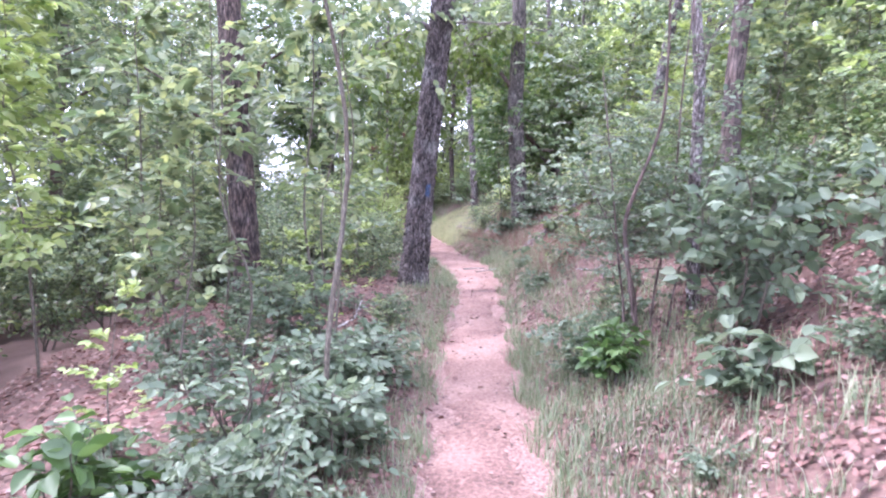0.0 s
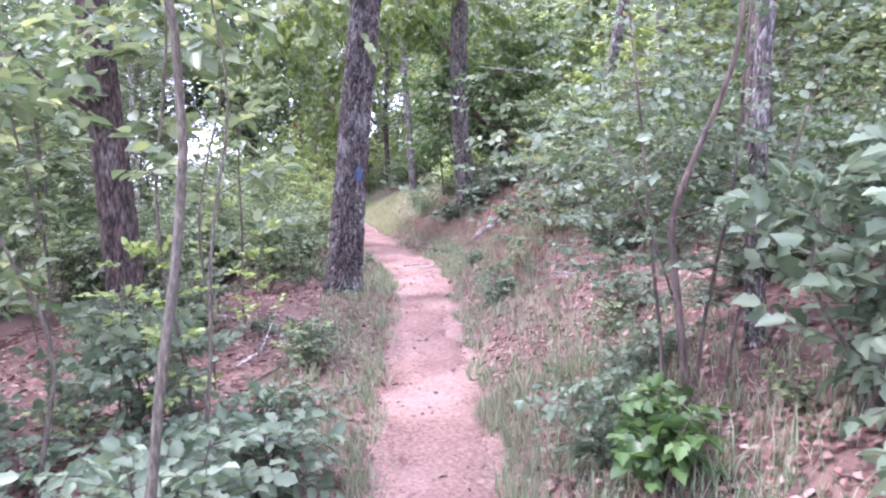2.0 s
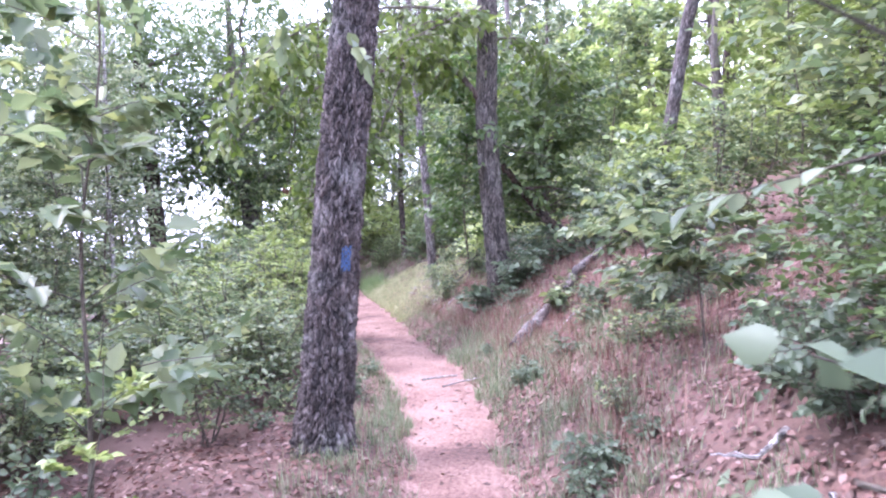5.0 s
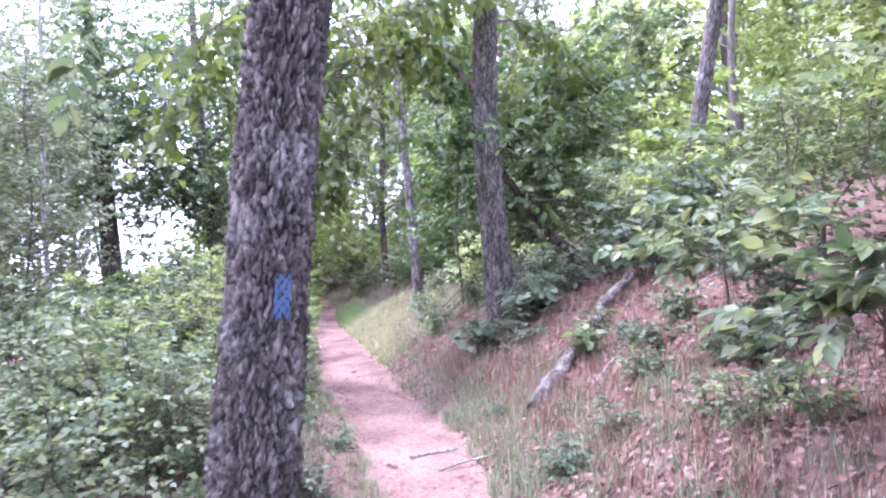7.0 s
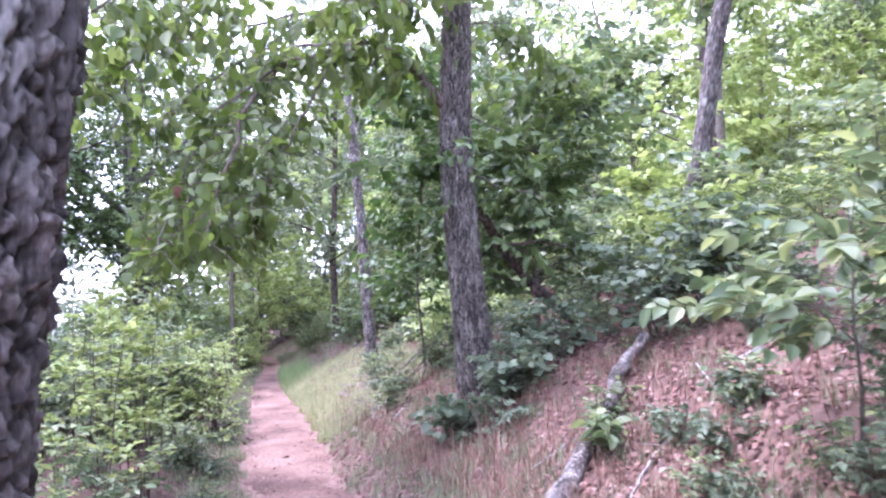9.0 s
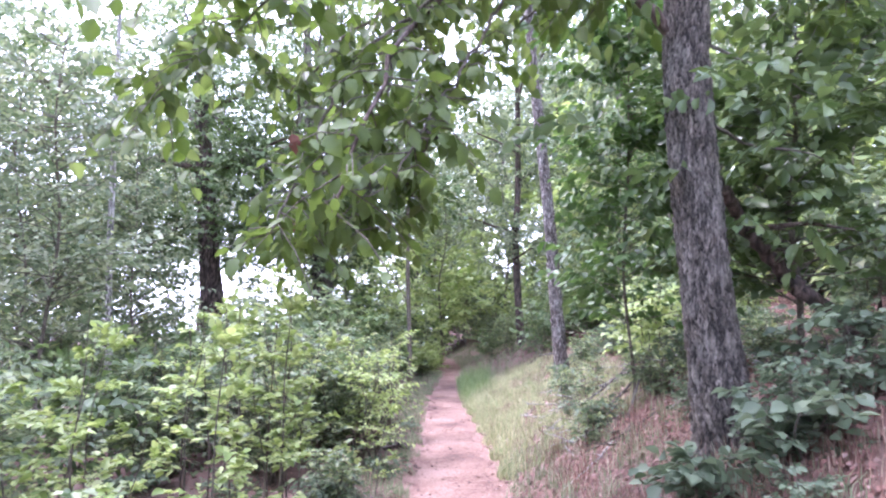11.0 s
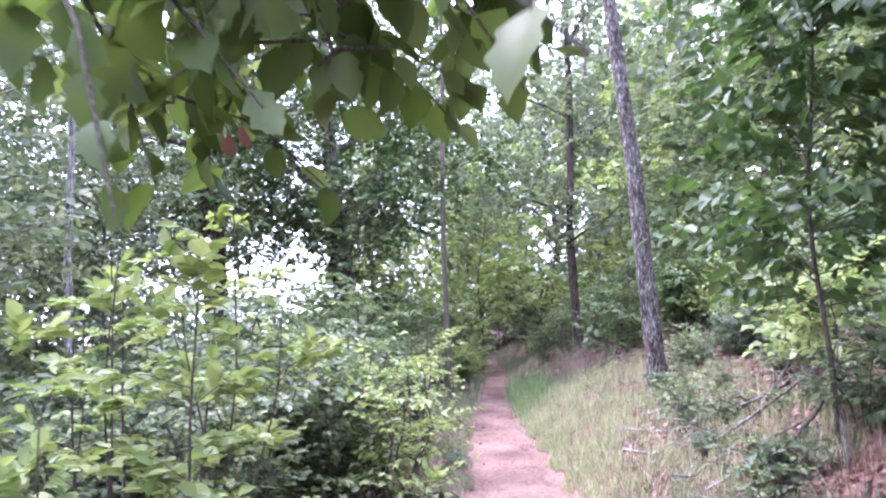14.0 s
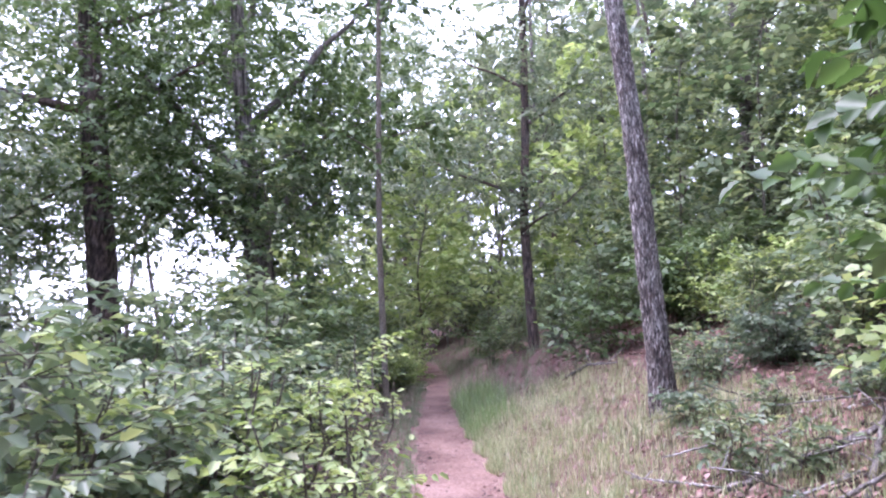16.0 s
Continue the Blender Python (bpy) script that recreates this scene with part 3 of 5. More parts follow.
make_tree("forest_tree", "slim reddish-brown tree trunk on the slope", (2.75, 6.6, gz(2.75, 6.6)),
          [(0.0, 0, -0.2), (0, 0, 0.3), (-0.02, 0, 1.2), (0.08, 0, 2.4), (0.2, 0, 5), (0.4, 0, 9)],
          [0.11, 0.095, 0.085, 0.08, 0.065, 0.03], BARK_BROWN, 71, bark_relief(71, 20, 0.08, 0.08), 50, 90,
          [(0.5, (-0.8, -0.6, 6.0), 0.025), (0.6, (1.2, 0.5, 6.5), 0.025), (0.75, (0.2, 1.2, 8.0), 0.02)], (140, 8, 0.11, 0.6, 0.3, 1.05), LEAF_MID)
make_tree("forest_tree", "grey slim tree trunk further up the slope", (5.9, 12.0, gz(5.9, 12.0)),
          [(0.0, 0, -0.2), (0, 0, 0.3), (0.02, 0, 1.2), (0.03, 0, 2.4), (0.1, 0, 5), (0.2, 0, 11)],
          [0.17, 0.15, 0.13, 0.12, 0.10, 0.04], BARK_GREY, 72, bark_relief(72, 22, 0.08, 0.07), 50, 90,
          [(0.5, (-1.0, -0.9, 6.5), 0.03), (0.6, (1.4, 0.5, 7.5), 0.03), (0.75, (0.2, 1.4, 9.5), 0.03)], (170, 8, 0.13, 0.8, 0.3, 1.05), LEAF_PALE_SUNLIT)
make_tree("dead_tree", "pale grey weathered slender trunk beside the shrub", (1.78, 4.95, gz(1.78, 4.95)),
          [(0.06, 0, -0.15), (0.04, 0, 0.1), (0.02, 0, 0.8), (0.04, 0, 1.6), (0.0, 0.1, 2.6), (-0.1, 0.15, 4.5)],
          [0.06, 0.05, 0.042, 0.04, 0.033, 0.01], BARK_FLAKED, 73, bark_relief(73, 14, 0.05, 0.12), 40, 160,
          [(0.4, (0.5, -0.3, 2.6), 0.012), (0.55, (-0.35, 0.2, 3.3), 0.01)])
# the two trees against the sky
make_tree("forest_tree", "forked dark tree with a heavy dark green crown", (-4.5, 27.0, gz(-4.5, 27.0)),
          [(0.1, 0, -0.2), (0.08, 0, 1.0), (0, 0, 2.6), (-0.15, 0, 3.8), (-0.35, 0, 6), (-0.5, 0, 11)],
          [0.3, 0.26, 0.24, 0.20, 0.14, 0.06], BARK_GREY, 74, bark_relief(74, 24, 0.1, 0.08), 50, 90,
          [(0.26, (1.1, 0.2, 6.0), 0.13), (0.4, (-2.6, -1.0, 6.8), 0.09), (0.45, (2.6, -0.6, 7.6), 0.09), (0.5, (-1.5, 1.5, 8.5), 0.08), (0.62, (0.8, -1.8, 9.5), 0.07), (0.4, (2.2, 0.4, 5.4), 0.05), (0.3, (-1.8, -0.6, 5.6), 0.05), (0.3, (-1.3, -0.4, 4.3), 0.03), (0.3, (1.7, -0.3, 4.0), 0.03)],
          (1900, 10, 0.125, 1.0, 0.25, 1.08), LEAF_DARK, shape="plain")
make_tree("forest_tree", "straight dark trunk with a broad dark crown", (-7.4, 27.0, gz(-7.4, 27.0)),
          [(0.1, 0, -0.2), (0.08, 0, 1.0), (0, 0, 2.6), (-0.2, 0, 5.4), (-0.4, 0, 8), (-0.5, 0, 12)],
          [0.32, 0.28, 0.26, 0.23, 0.16, 0.06], BARK_BROWN, 75, bark_relief(75, 24, 0.1, 0.08), 50, 90,
          [(0.5, (-2.8, -1.2, 6.8), 0.1), (0.5, (2.2, -0.8, 6.6), 0.09), (0.6, (-2.0, 1.8, 8.4), 0.08), (0.65, (1.2, 1.6, 9.0), 0.08), (0.7, (0.2, -2.2, 9.4), 0.07), (0.42, (1.5, -0.3, 4.2), 0.03), (0.42, (-1.9, -0.4, 3.9), 0.04)],
          (1500, 10, 0.125, 1.05, 0.25, 1.08), LEAF_DARK, shape="plain")
make_tree("forest_tree", "thin straight dark stem beside the path", (-2.0, 25.0, gz(-2.0, 25.0)),
          [(0.02, 0, -0.2), (0.0, 0, 1.0), (-0.03, 0, 2.6), (0.0, 0, 4), (0.05, 0, 6), (0.1, 0, 10)],
          [0.055, 0.05, 0.045, 0.042, 0.035, 0.015], BARK_STEM, 76, None, 10, 40,
          [(0.42, (0.9, -0.3, 4.3), 0.02), (0.4, (-0.9, -0.3, 4.4), 0.02), (0.6, (0.6, 0.3, 7.0), 0.02), (0.7, (-0.5, 0.5, 8.0), 0.02)],
          (150, 8, 0.12, 0.5, 0.3, 1.05), LEAF_DARK)
make_tree("forest_tree", "leafy tree with a dark upright trunk behind the bank", (0.42, 28.0, gz(0.42, 28.0)),
          [(0.0, 0, -0.2), (-0.05, 0, 1.0), (-0.1, 0, 2.6), (0.0, 0, 4), (0.05, 0, 6), (0.1, 0, 11)],
          [0.11, 0.095, 0.085, 0.08, 0.07, 0.03], BARK_BROWN, 77, bark_relief(77, 18, 0.08, 0.08), 40, 80,
          [(0.22, (1.3, -0.6, 3.2), 0.03), (0.28, (-1.9, -0.6, 3.6), 0.04), (0.4, (1.4, 0.3, 5.4), 0.04), (0.45, (-1.3, 0.5, 6.0), 0.04), (0.6, (0.9, -1.3, 8.0), 0.04), (0.7, (-0.9, 0.6, 9.2), 0.03)],
          (950, 9, 0.13, 0.85, 0.1, 1.08), LEAF_FAR, shape="plain")
make_tree("forest_tree", "slender pale trunk standing in the undergrowth", (-6.45, 21.0, gz(-6.45, 21.0)),
          [(0.02, 0, -0.2), (0.03, 0, 0.8), (0.06, 0, 1.6), (0.0, 0, 3), (0.02, 0, 5), (0.05, 0, 9)],
          [0.07, 0.06, 0.055, 0.05, 0.045, 0.02], BARK_PALE, 78, bark_relief(78, 14, 0.05, 0.1), 36, 120,
          [(0.55, (0.9, -0.3, 5.6), 0.02), (0.6, (-0.9, -0.3, 6.4), 0.02), (0.7, (0.6, 0.3, 8.0), 0.02)], (120, 8, 0.12, 0.55, 0.3, 1.05), LEAF_MID)


# ---- the limb over the path, with its hanging leaves ----
def leaf_mesh(name, wide, curl, mat):
    """One broad leaf: a curled blade on both sides of a midrib, with a short stalk."""
    bm = bmesh.new()
    rows = []
    for t, w in ((0, 0.08), (0.09, 0.5), (0.24, 0.98), (0.38, 0.74), (0.56, 1.05), (0.70, 0.66), (0.82, 0.6), (0.94, 0.22), (1.04, 0.03)):
        z = -curl * t * t
        rows.append([bm.verts.new((q * w * wide, t, z + 0.10 * abs(q) * w - 0.05 * q * q * w)) for q in (-1, -0.5, 0, 0.5, 1)])
    for a, b in zip(rows, rows[1:]):
        for k in range(4):
            bm.faces.new((a[k], a[k + 1], b[k + 1], b[k]))
    st = [bm.verts.new(p) for p in ((-0.012, -0.22, 0.05), (0.012, -0.22, 0.05), (0.012, 0.02, 0), (-0.012, 0.02, 0))]
    bm.faces.new(st)
    me = bpy.data.meshes.new(name)
    bm.to_mesh(me)
    bm.free()
    for p in me.polygons:
        p.use_smooth = True
    me.materials.append(mat)
    return me


BIG_LEAVES = [leaf_mesh("leaf", 0.36, 0.25, LEAF_BIG), leaf_mesh("leaf", 0.42, 0.4, LEAF_BIG), leaf_mesh("leaf", 0.30, 0.15, LEAF_BIG)]
DEAD_LEAF = leaf_mesh("leaf", 0.34, 0.7, LITTER)


def hang_leaf(parent, place, way, up, size, me, label=""):
    w = Vector(way).normalized()
    x = w.cross(Vector(up)).normalized()
    z = x.cross(w)
    ob = new("leaf", me)
    m = Matrix((x, w, z)).transposed().to_4x4()
    ob.parent = parent
    ob.matrix_basis = Matrix.Translation(place) @ m @ Matrix.Scale(size, 4)
    if label:
        tagged(ob, label)


def leafy_limb(root, foot, pts, r0, r1, bark, seed, twigs, per, size, start, side=0.5, drop=0.35, name="limb"):
    """A limb through points (world), with drooping twigs that carry single broad leaves."""
    rng = np.random.default_rng(seed)
    p = np.array(pts) - np.array(foot)
    t = np.linspace(0, 1, len(p))
    s = np.linspace(0, 1, 30)
    q = np.stack([np.interp(s, t, p[:, c]) for c in range(3)], -1)
    q[1:-1] = (q[:-2] + 2 * q[1:-1] + q[2:]) / 4
    q[2:-1] += rng.normal(0, 0.012, (27, 3))
    v, f = tube(q, np.linspace(r0, r1, 30), 8)
    limb = mesh_object(name, v, f, bark, root, smooth=True)
    rest = []
    for k in range(twigs):
        b = np.array([np.interp(start + (1 - start) * (k + 0.5) / twigs, s, q[:, c]) for c in range(3)])
        a = rng.uniform(0, 6.28)
        w = np.array([math.cos(a) * side, math.sin(a) * side, -drop * rng.uniform(0.2, 1.3)])
        e = b + w * rng.uniform(0.6, 1.2)
        mid = (b + e) / 2 + np.array([0, 0, 0.06])
        v, f = tube([b, mid, e], (0.006, 0.004, 0.002), 4)
        twig = mesh_object("twig", v, f, BARK_STEM, limb)
        for j in range(per):
            u = (j + 0.6) / per
            at = (b * (1 - u) ** 2 + 2 * mid * u * (1 - u) + e * u * u)
            d = unit(w) * 0.5 + rng.normal(0, 0.55, 3)
            d[2] -= 0.55
            n = np.array([0, 0, 1.0]) + rng.normal(0, 0.45, 3)
            q2 = size * rng.uniform(0.7, 1.2)
            if at[1] + foot[1] < 13.6 and at[2] + foot[2] < 2.75:
                q2 *= 0.6
            if at[1] + foot[1] < 14.12 and at[2] + foot[2] < 3.1:
                hang_leaf(limb, at, d, n, q2, BIG_LEAVES[rng.integers(0, 3)])
            else:
                rest.append((at, d, n, q2))
    if rest:
        v, f = leaf_arrays(*(np.array([q3[c] for q3 in rest]) for c in range(4)), 0.36, shape="fine")
        tagged(mesh_object("foliage", v, f, LEAF_BIG, limb), kind="stuff")
    return limb


over = leafy_limb(oak2, T2, [(1.58, 15.12, 3.55), (1.36, 15.1, 3.82), (1.22, 15.12, 4.08), (1.0, 15.2, 4.22), (0.86, 15.2, 4.38), (0.5, 15.2, 4.36), (0.2, 15.1, 4.16), (-0.1, 14.95, 4.1), (-0.3, 14.7, 3.7), (-0.42, 14.35, 3.4), (-0.5, 13.8, 2.7), (-0.6, 13.5, 2.2)],
                  0.052, 0.008, BARK_BROWN, 51, 90, 6, 0.13, 0.2, 0.5, 0.4)
leafy_limb(oak2, T2, [(1.62, 15.12, 4.9), (0.7, 14.85, 5.0), (-0.4, 14.4, 4.85), (-1.2, 14.2, 4.45), (-1.9, 14.1, 3.9)], 0.03, 0.006, BARK_STEM, 151, 76, 6, 0.14, 0.12, 0.75, 0.75)
leafy_limb(oak2, T2, [(1.62, 15.12, 5.1), (0.9, 15.6, 5.05), (0.0, 15.9, 4.95), (-0.9, 15.8, 4.7), (-1.8, 15.6, 4.3)], 0.03, 0.006, BARK_STEM, 152, 50, 6, 0.14, 0.15, 0.75, 0.8)
leafy_limb(oak2, T2, [(-0.4, 14.4, 4.85), (-1.0, 14.9, 4.5), (-1.7, 14.9, 3.8), (-2.2, 14.7, 3.25)], 0.018, 0.005, BARK_STEM, 153, 50, 6, 0.135, 0.2, 0.6, 0.5)
leafy_limb(oak2, T2, [(1.62, 15.12, 5.0), (1.3, 14.7, 4.9), (0.8, 14.4, 4.6), (0.35, 14.2, 4.3)], 0.02, 0.005, BARK_STEM, 154, 46, 6, 0.135, 0.2, 0.6, 0.5)
leafy_limb(oak2, T2, [(1.64, 15.12, 4.6), (2.1, 15.4, 4.7), (2.6, 15.6, 4.5), (3.0, 15.7, 4.1)], 0.02, 0.005, BARK_STEM, 155, 44, 6, 0.13, 0.2, 0.6, 0.5)
leafy_limb(oak2, T2, [(-0.1, 14.9, 4.05), (-0.75, 14.6, 3.4), (-0.95, 14.15, 2.6), (-0.98, 13.7, 2.12)], 0.016, 0.005, BARK_STEM, 52, 30, 6, 0.115, 0.3, 0.4, 0.35)
leafy_limb(oak2, T2, [(0.42, 15.2, 4.36), (0.15, 14.7, 3.6), (-0.15, 14.2, 2.9), (-0.34, 13.7, 2.35)], 0.016, 0.005, BARK_STEM, 53, 28, 6, 0.115, 0.35, 0.4, 0.3)
leafy_limb(oak2, T2, [(-0.42, 14.35, 3.4), (-0.5, 14.35, 2.85), (-0.58, 14.25, 2.4), (-0.66, 14.2, 2.16)], 0.012, 0.004, BARK_STEM, 56, 26, 6, 0.11, 0.2, 0.36, 0.16)
leafy_limb(oak2, T2, [(-0.75, 14.6, 3.4), (-0.85, 14.45, 2.8), (-0.95, 14.3, 2.3), (-1.05, 14.25, 2.1)], 0.012, 0.004, BARK_STEM, 57, 22, 6, 0.11, 0.2, 0.36, 0.16)
leafy_limb(oak2, T2, [(-0.15, 14.2, 2.9), (-0.24, 14.25, 2.6), (-0.34, 14.3, 2.3)], 0.010, 0.004, BARK_STEM, 58, 14, 6, 0.11, 0.1, 0.24, 0.14)
leafy_limb(oak2, T2, [(1.0, 15.2, 4.3), (0.6, 15.9, 4.35), (0.0, 16.5, 4.1), (-0.6, 16.9, 3.6)], 0.02, 0.006, BARK_STEM, 54, 28, 6, 0.115, 0.2, 0.45, 0.3)
leafy_limb(oak2, T2, [(0.42, 15.2, 4.36), (-0.3, 15.5, 4.4), (-1.0, 15.5, 4.0), (-1.4, 15.2, 3.4)], 0.02, 0.006, BARK_STEM, 55, 36, 6, 0.115, 0.2, 0.45, 0.3)
leafy_limb(oak2, T2, [(-1.3, 15.25, 3.55), (-1.46, 15.45, 3.0), (-1.55, 15.6, 2.45)], 0.010, 0.004, BARK_STEM, 59, 12, 5, 0.10, 0.1, 0.3, 0.2)
for px, py, pz in ((-1.60, 15.6, 2.46), (-1.50, 15.62, 2.48), (-1.55, 15.57, 2.43), (-0.76, 13.4, 2.58)):
    hang_leaf(over, (px - T2[0], py - T2[1], pz - T2[2]), (0.3, 0.2, -1), (0.4, -1, 0.2), 0.09, DEAD_LEAF, "withered brown leaf")

# ---- shrubs and young trees that stand alone ----
def place(ob, x, y, turn=0.0, sink=0.0):
    ob.matrix_basis = pose(x, y, gz(x, y) - sink, 0, 0, turn)
    return ob


def stem_shrub():
    """The bare-stemmed bush on the slope: crooked dark stems, a cloud of small leaves above."""
    rng = np.random.default_rng(61)
    root = thing("shrub", "tall shrub with crooked dark bare stems and small grey-green leaves", "shrub", "forest understory shrubs")
    lines = []
    for ends, r in (([(-0.08, -0.15, -0.1), (-0.12, -0.2, 0.15), (-0.18, -0.22, 0.55), (-0.22, -0.22, 0.86), (-0.13, -0.24, 1.12), (-0.04, -0.3, 1.38), (0.0, -0.35, 1.6), (-0.02, -0.45, 2.6)], 0.019),
                    ([(-0.13, 0, -0.1), (-0.15, 0, 0.3), (-0.2, -0.03, 0.6), (-0.25, 0, 1.2), (-0.3, 0.1, 1.9)], 0.011),
                    ([(0.05, 0.1, -0.1), (0.1, 0.1, 0.4), (0.2, 0.05, 1.0), (0.22, 0.0, 1.8), (0.3, 0.0, 2.5)], 0.011),
                    ([(0.12, -0.03, -0.1), (0.2, 0, 0.4), (0.3, -0.1, 0.9), (0.5, -0.1, 1.5)], 0.008),
                    ([(-0.05, -0.08, -0.1), (-0.1, -0.1, 0.4), (-0.28, -0.2, 0.8), (-0.5, -0.25, 1.2)], 0.008)):
        p = np.array(ends)
        s = np.linspace(0, 1, 24)
        q = np.stack([np.interp(s, np.linspace(0, 1, len(p)), p[:, c]) for c in range(3)], -1)
        q[1:-1] = (q[:-2] + 2 * q[1:-1] + q[2:]) / 4
        v, f = tube(q, np.linspace(r, r * 0.4, 24), 7)
        mesh_object("stem", v, f, BARK_BROWN, root, smooth=True)
        lines.append(q)
    n = 430
    pick = rng.integers(0, 5, n)
    tt = rng.uniform(0.5, 1, n)
    base = np.array([[np.interp(t, np.linspace(0, 1, 24), lines[k][:, c]) for c in range(3)] for k, t in zip(pick, tt)])
    base += rng.normal(0, 1, (n, 3)) * np.array([0.34, 0.26, 0.2]) + np.array([0, 0.28, 0])
    a = rng.uniform(0, 6.28, n)
    way = np.stack([np.cos(a), np.sin(a), rng.uniform(-0.2, 0.5, n)], -1)
    v, f = sprays(rng, base, way, rng.uniform(0.12, 0.3, n), 9, 0.042, wide=0.34, flat=0.5)
    mesh_object("foliage", v, f, LEAF_BLUE, root)
    v, f = joined([tube(np.stack([b - w * 0.12, b + w * 0.22]), (0.003, 0.001), 3) for b, w in zip(base, unit(way))])
    tagged(mesh_object("brushwood", v, f, BARK_STEM, root), kind="stuff")
    return root


place(stem_shrub(), 1.40, 4.72)
place(make_shrub(62, 1.05, 0.55, 90, 7, 0.085, LEAF_BLUE, "bush with large drooping dull green leaves", 6, 0.40, 0.12, shape="lobed", flat=0.9), 1.74, 4.0)
place(make_shrub(63, 0.85, 0.6, 64, 7, 0.085, LEAF_BLUE, "bush with large drooping dull green leaves", 5, 0.40, 0.3, shape="lobed", flat=0.9), 2.35, 3.4, 40)
place(make_shrub(64, 0.40, 0.34, 44, 7, 0.07, LEAF_SHADED, "low dense green bush at the foot of the shrub", 5, 0.42, 0.1, shape="lobed"), 1.06, 4.3)
place(make_shrub(65, 0.34, 0.36, 26, 6, 0.10, LEAF_BLUE, "low broad-leaved plant on the leaf litter", 4, 0.36, 0.2, name="seedling", shape="fine", category="plant", group="low plants"), 1.55, 3.35)
place(make_sapling(66, 4.6, 0.017, (-0.12, 0.22), 16, 5, 0.09, LEAF_MID, "thin crooked sapling stem with a few bright leaves", 0.5, 0.45, shape="lobed", sway=0.022, bark=BARK_STEM), -0.60, 3.55)
place(make_sapling(67, 3.2, 0.012, (-0.05, 0.1), 22, 6, 0.10, LEAF_MID, "thin dark sapling stem with sparse leaves", 0.45, 0.6, shape="fine"), -0.95, 5.2)
for k, (x, y, hgt) in enumerate(((-0.78, 4.75, 2.6), (-1.35, 4.5, 2.2), (-1.75, 5.5, 3.0), (-1.05, 6.1, 2.8))):
    place(make_sapling(170 + k, hgt, 0.011, (0.1 - 0.07 * k, 0.1), 9, 5, 0.085, LEAF_MID, "thin dark crooked sapling stem with few leaves", 0.5, 0.5, shape="fine", sway=0.03), x, y, 70 * k)
for k, (x, y, hgt) in enumerate(((-1.64, 15.5, 1.9), (-2.0, 15.5, 1.6), (-2.05, 15.35, 1.5), (-1.85, 15.3, 1.7), (-1.47, 15.45, 1.85), (-2.6, 16.0, 1.7))):
    place(make_sapling(180 + k, hgt, 0.008, (0.05 - 0.02 * k, 0.05), 8, 5, 0.06, LEAF_PALE_SUNLIT, "straight thin dark stem with a few yellow-green leaves", 0.5, 0.35, 0.36, BARK_BROWN, shape="fine", sway=0.012, flat=0.12, droop=0.05), x, y, 47 * k)
place(make_shrub(59, 0.62, 0.5, 18, 3, 0.06, LEAF_MID, "bare dark twiggy bush with hardly any leaves", 6, 0.3, 0.3), -1.12, 3.55)
place(make_shrub(60, 0.5, 0.45, 34, 7, 0.10, LEAF_SHADED, "low plant with large dark green leaves", 4, 0.34, 0.2, name="seedling", shape="fine", category="plant", group="low plants"), -1.5, 2.7)
place(make_shrub(57, 0.42, 0.45, 36, 7, 0.075, LEAF_BLUE, "low plant with dull green leaves among dead twigs", 6, 0.42, 0.2, name="seedling", shape="lobed", category="plant", group="low plants"), -0.62, 4.05)
# shrubs whose sunlit brightness is part of their pale leaf colour
for k, (x, y, hgt) in enumerate(((-1.2, 17.6, 1.15), (-1.6, 18.2, 1.35), (-1.45, 19.4, 1.4), (-2.3, 17.7, 1.45), (-2.2, 19.3, 1.6))):
    place(make_shrub(190 + k, hgt, 0.6, 84, 9, 0.055, LEAF_PALE_SUNLIT, "bright pale green shrub at the path's edge", 6, 0.36, 0.2, shape="lobed", flat=0.25), x, y, 80 * k)
# leafy young trees below the path
for k, (x, y, hgt) in enumerate(((-5.4, 17.8, 5.6), (-7.0, 19.5, 6.4), (-6.3, 21.8, 5.4), (-6.4, 14.2, 6.2), (-7.4, 16.6, 7.0))):
    place(make_sapling(195 + k, hgt, 0.03, (0.2 - 0.1 * k, 0.15), 105, 8, 0.095, LEAF_MID if k % 2 else LEAF_FAR, "slender leafy young tree below the path", 0.3, 1.35, cone=0.35, flat=0.6), x, y, 60 * k)
for k, (x, y, hgt) in enumerate(((-0.60, 3.25, 0.5), (-0.98, 3.2, 0.58), (-0.72, 3.95, 0.55), (-0.52, 4.6, 0.45))):
    place(make_shrub(210 + k, hgt, 0.42, 62, 8, 0.062, LEAF_BLUE, "low bushy plant with dull green leaves and dark stems", 7, 0.42, 0.15, name="seedling", shape="lobed", category="plant", group="low plants"), x, y, 75 * k)
# young dark-leaved trees beyond the second oak; the drooping one's leaf colour holds shade
place(make_sapling(68, 3.1, 0.035, (0.1, -0.1), 120, 9, 0.12, LEAF_DARK, "young tree with dense dark green leaves beside the oak", 0.18, 1.15, shape="fold", cone=0.1, flat=0.7, droop=0.5), 2.75, 16.5)
place(make_sapling(69, 4.2, 0.018, (-0.15, -0.2), 130, 7, 0.11, LEAF_SHADED, "young tree with drooping dark green leaves", 0.2, 1.0, 0.42, shape="lobed", cone=0.15, flat=0.7, droop=0.55), 1.45, 17.25, 50)
place(make_sapling(70, 1.1, 0.012, (-0.1, -0.15), 24, 9, 0.095, LEAF_MID, "small sapling with flat layers of pale green leaves", 0.5, 0.8, shape="fine"), 2.55, 11.1)
place(make_sapling(71, 0.85, 0.012, (-0.05, -0.1), 18, 9, 0.095, LEAF_MID, "small sapling with broad green leaves", 0.5, 0.7, shape="fine"), 2.2, 9.2)

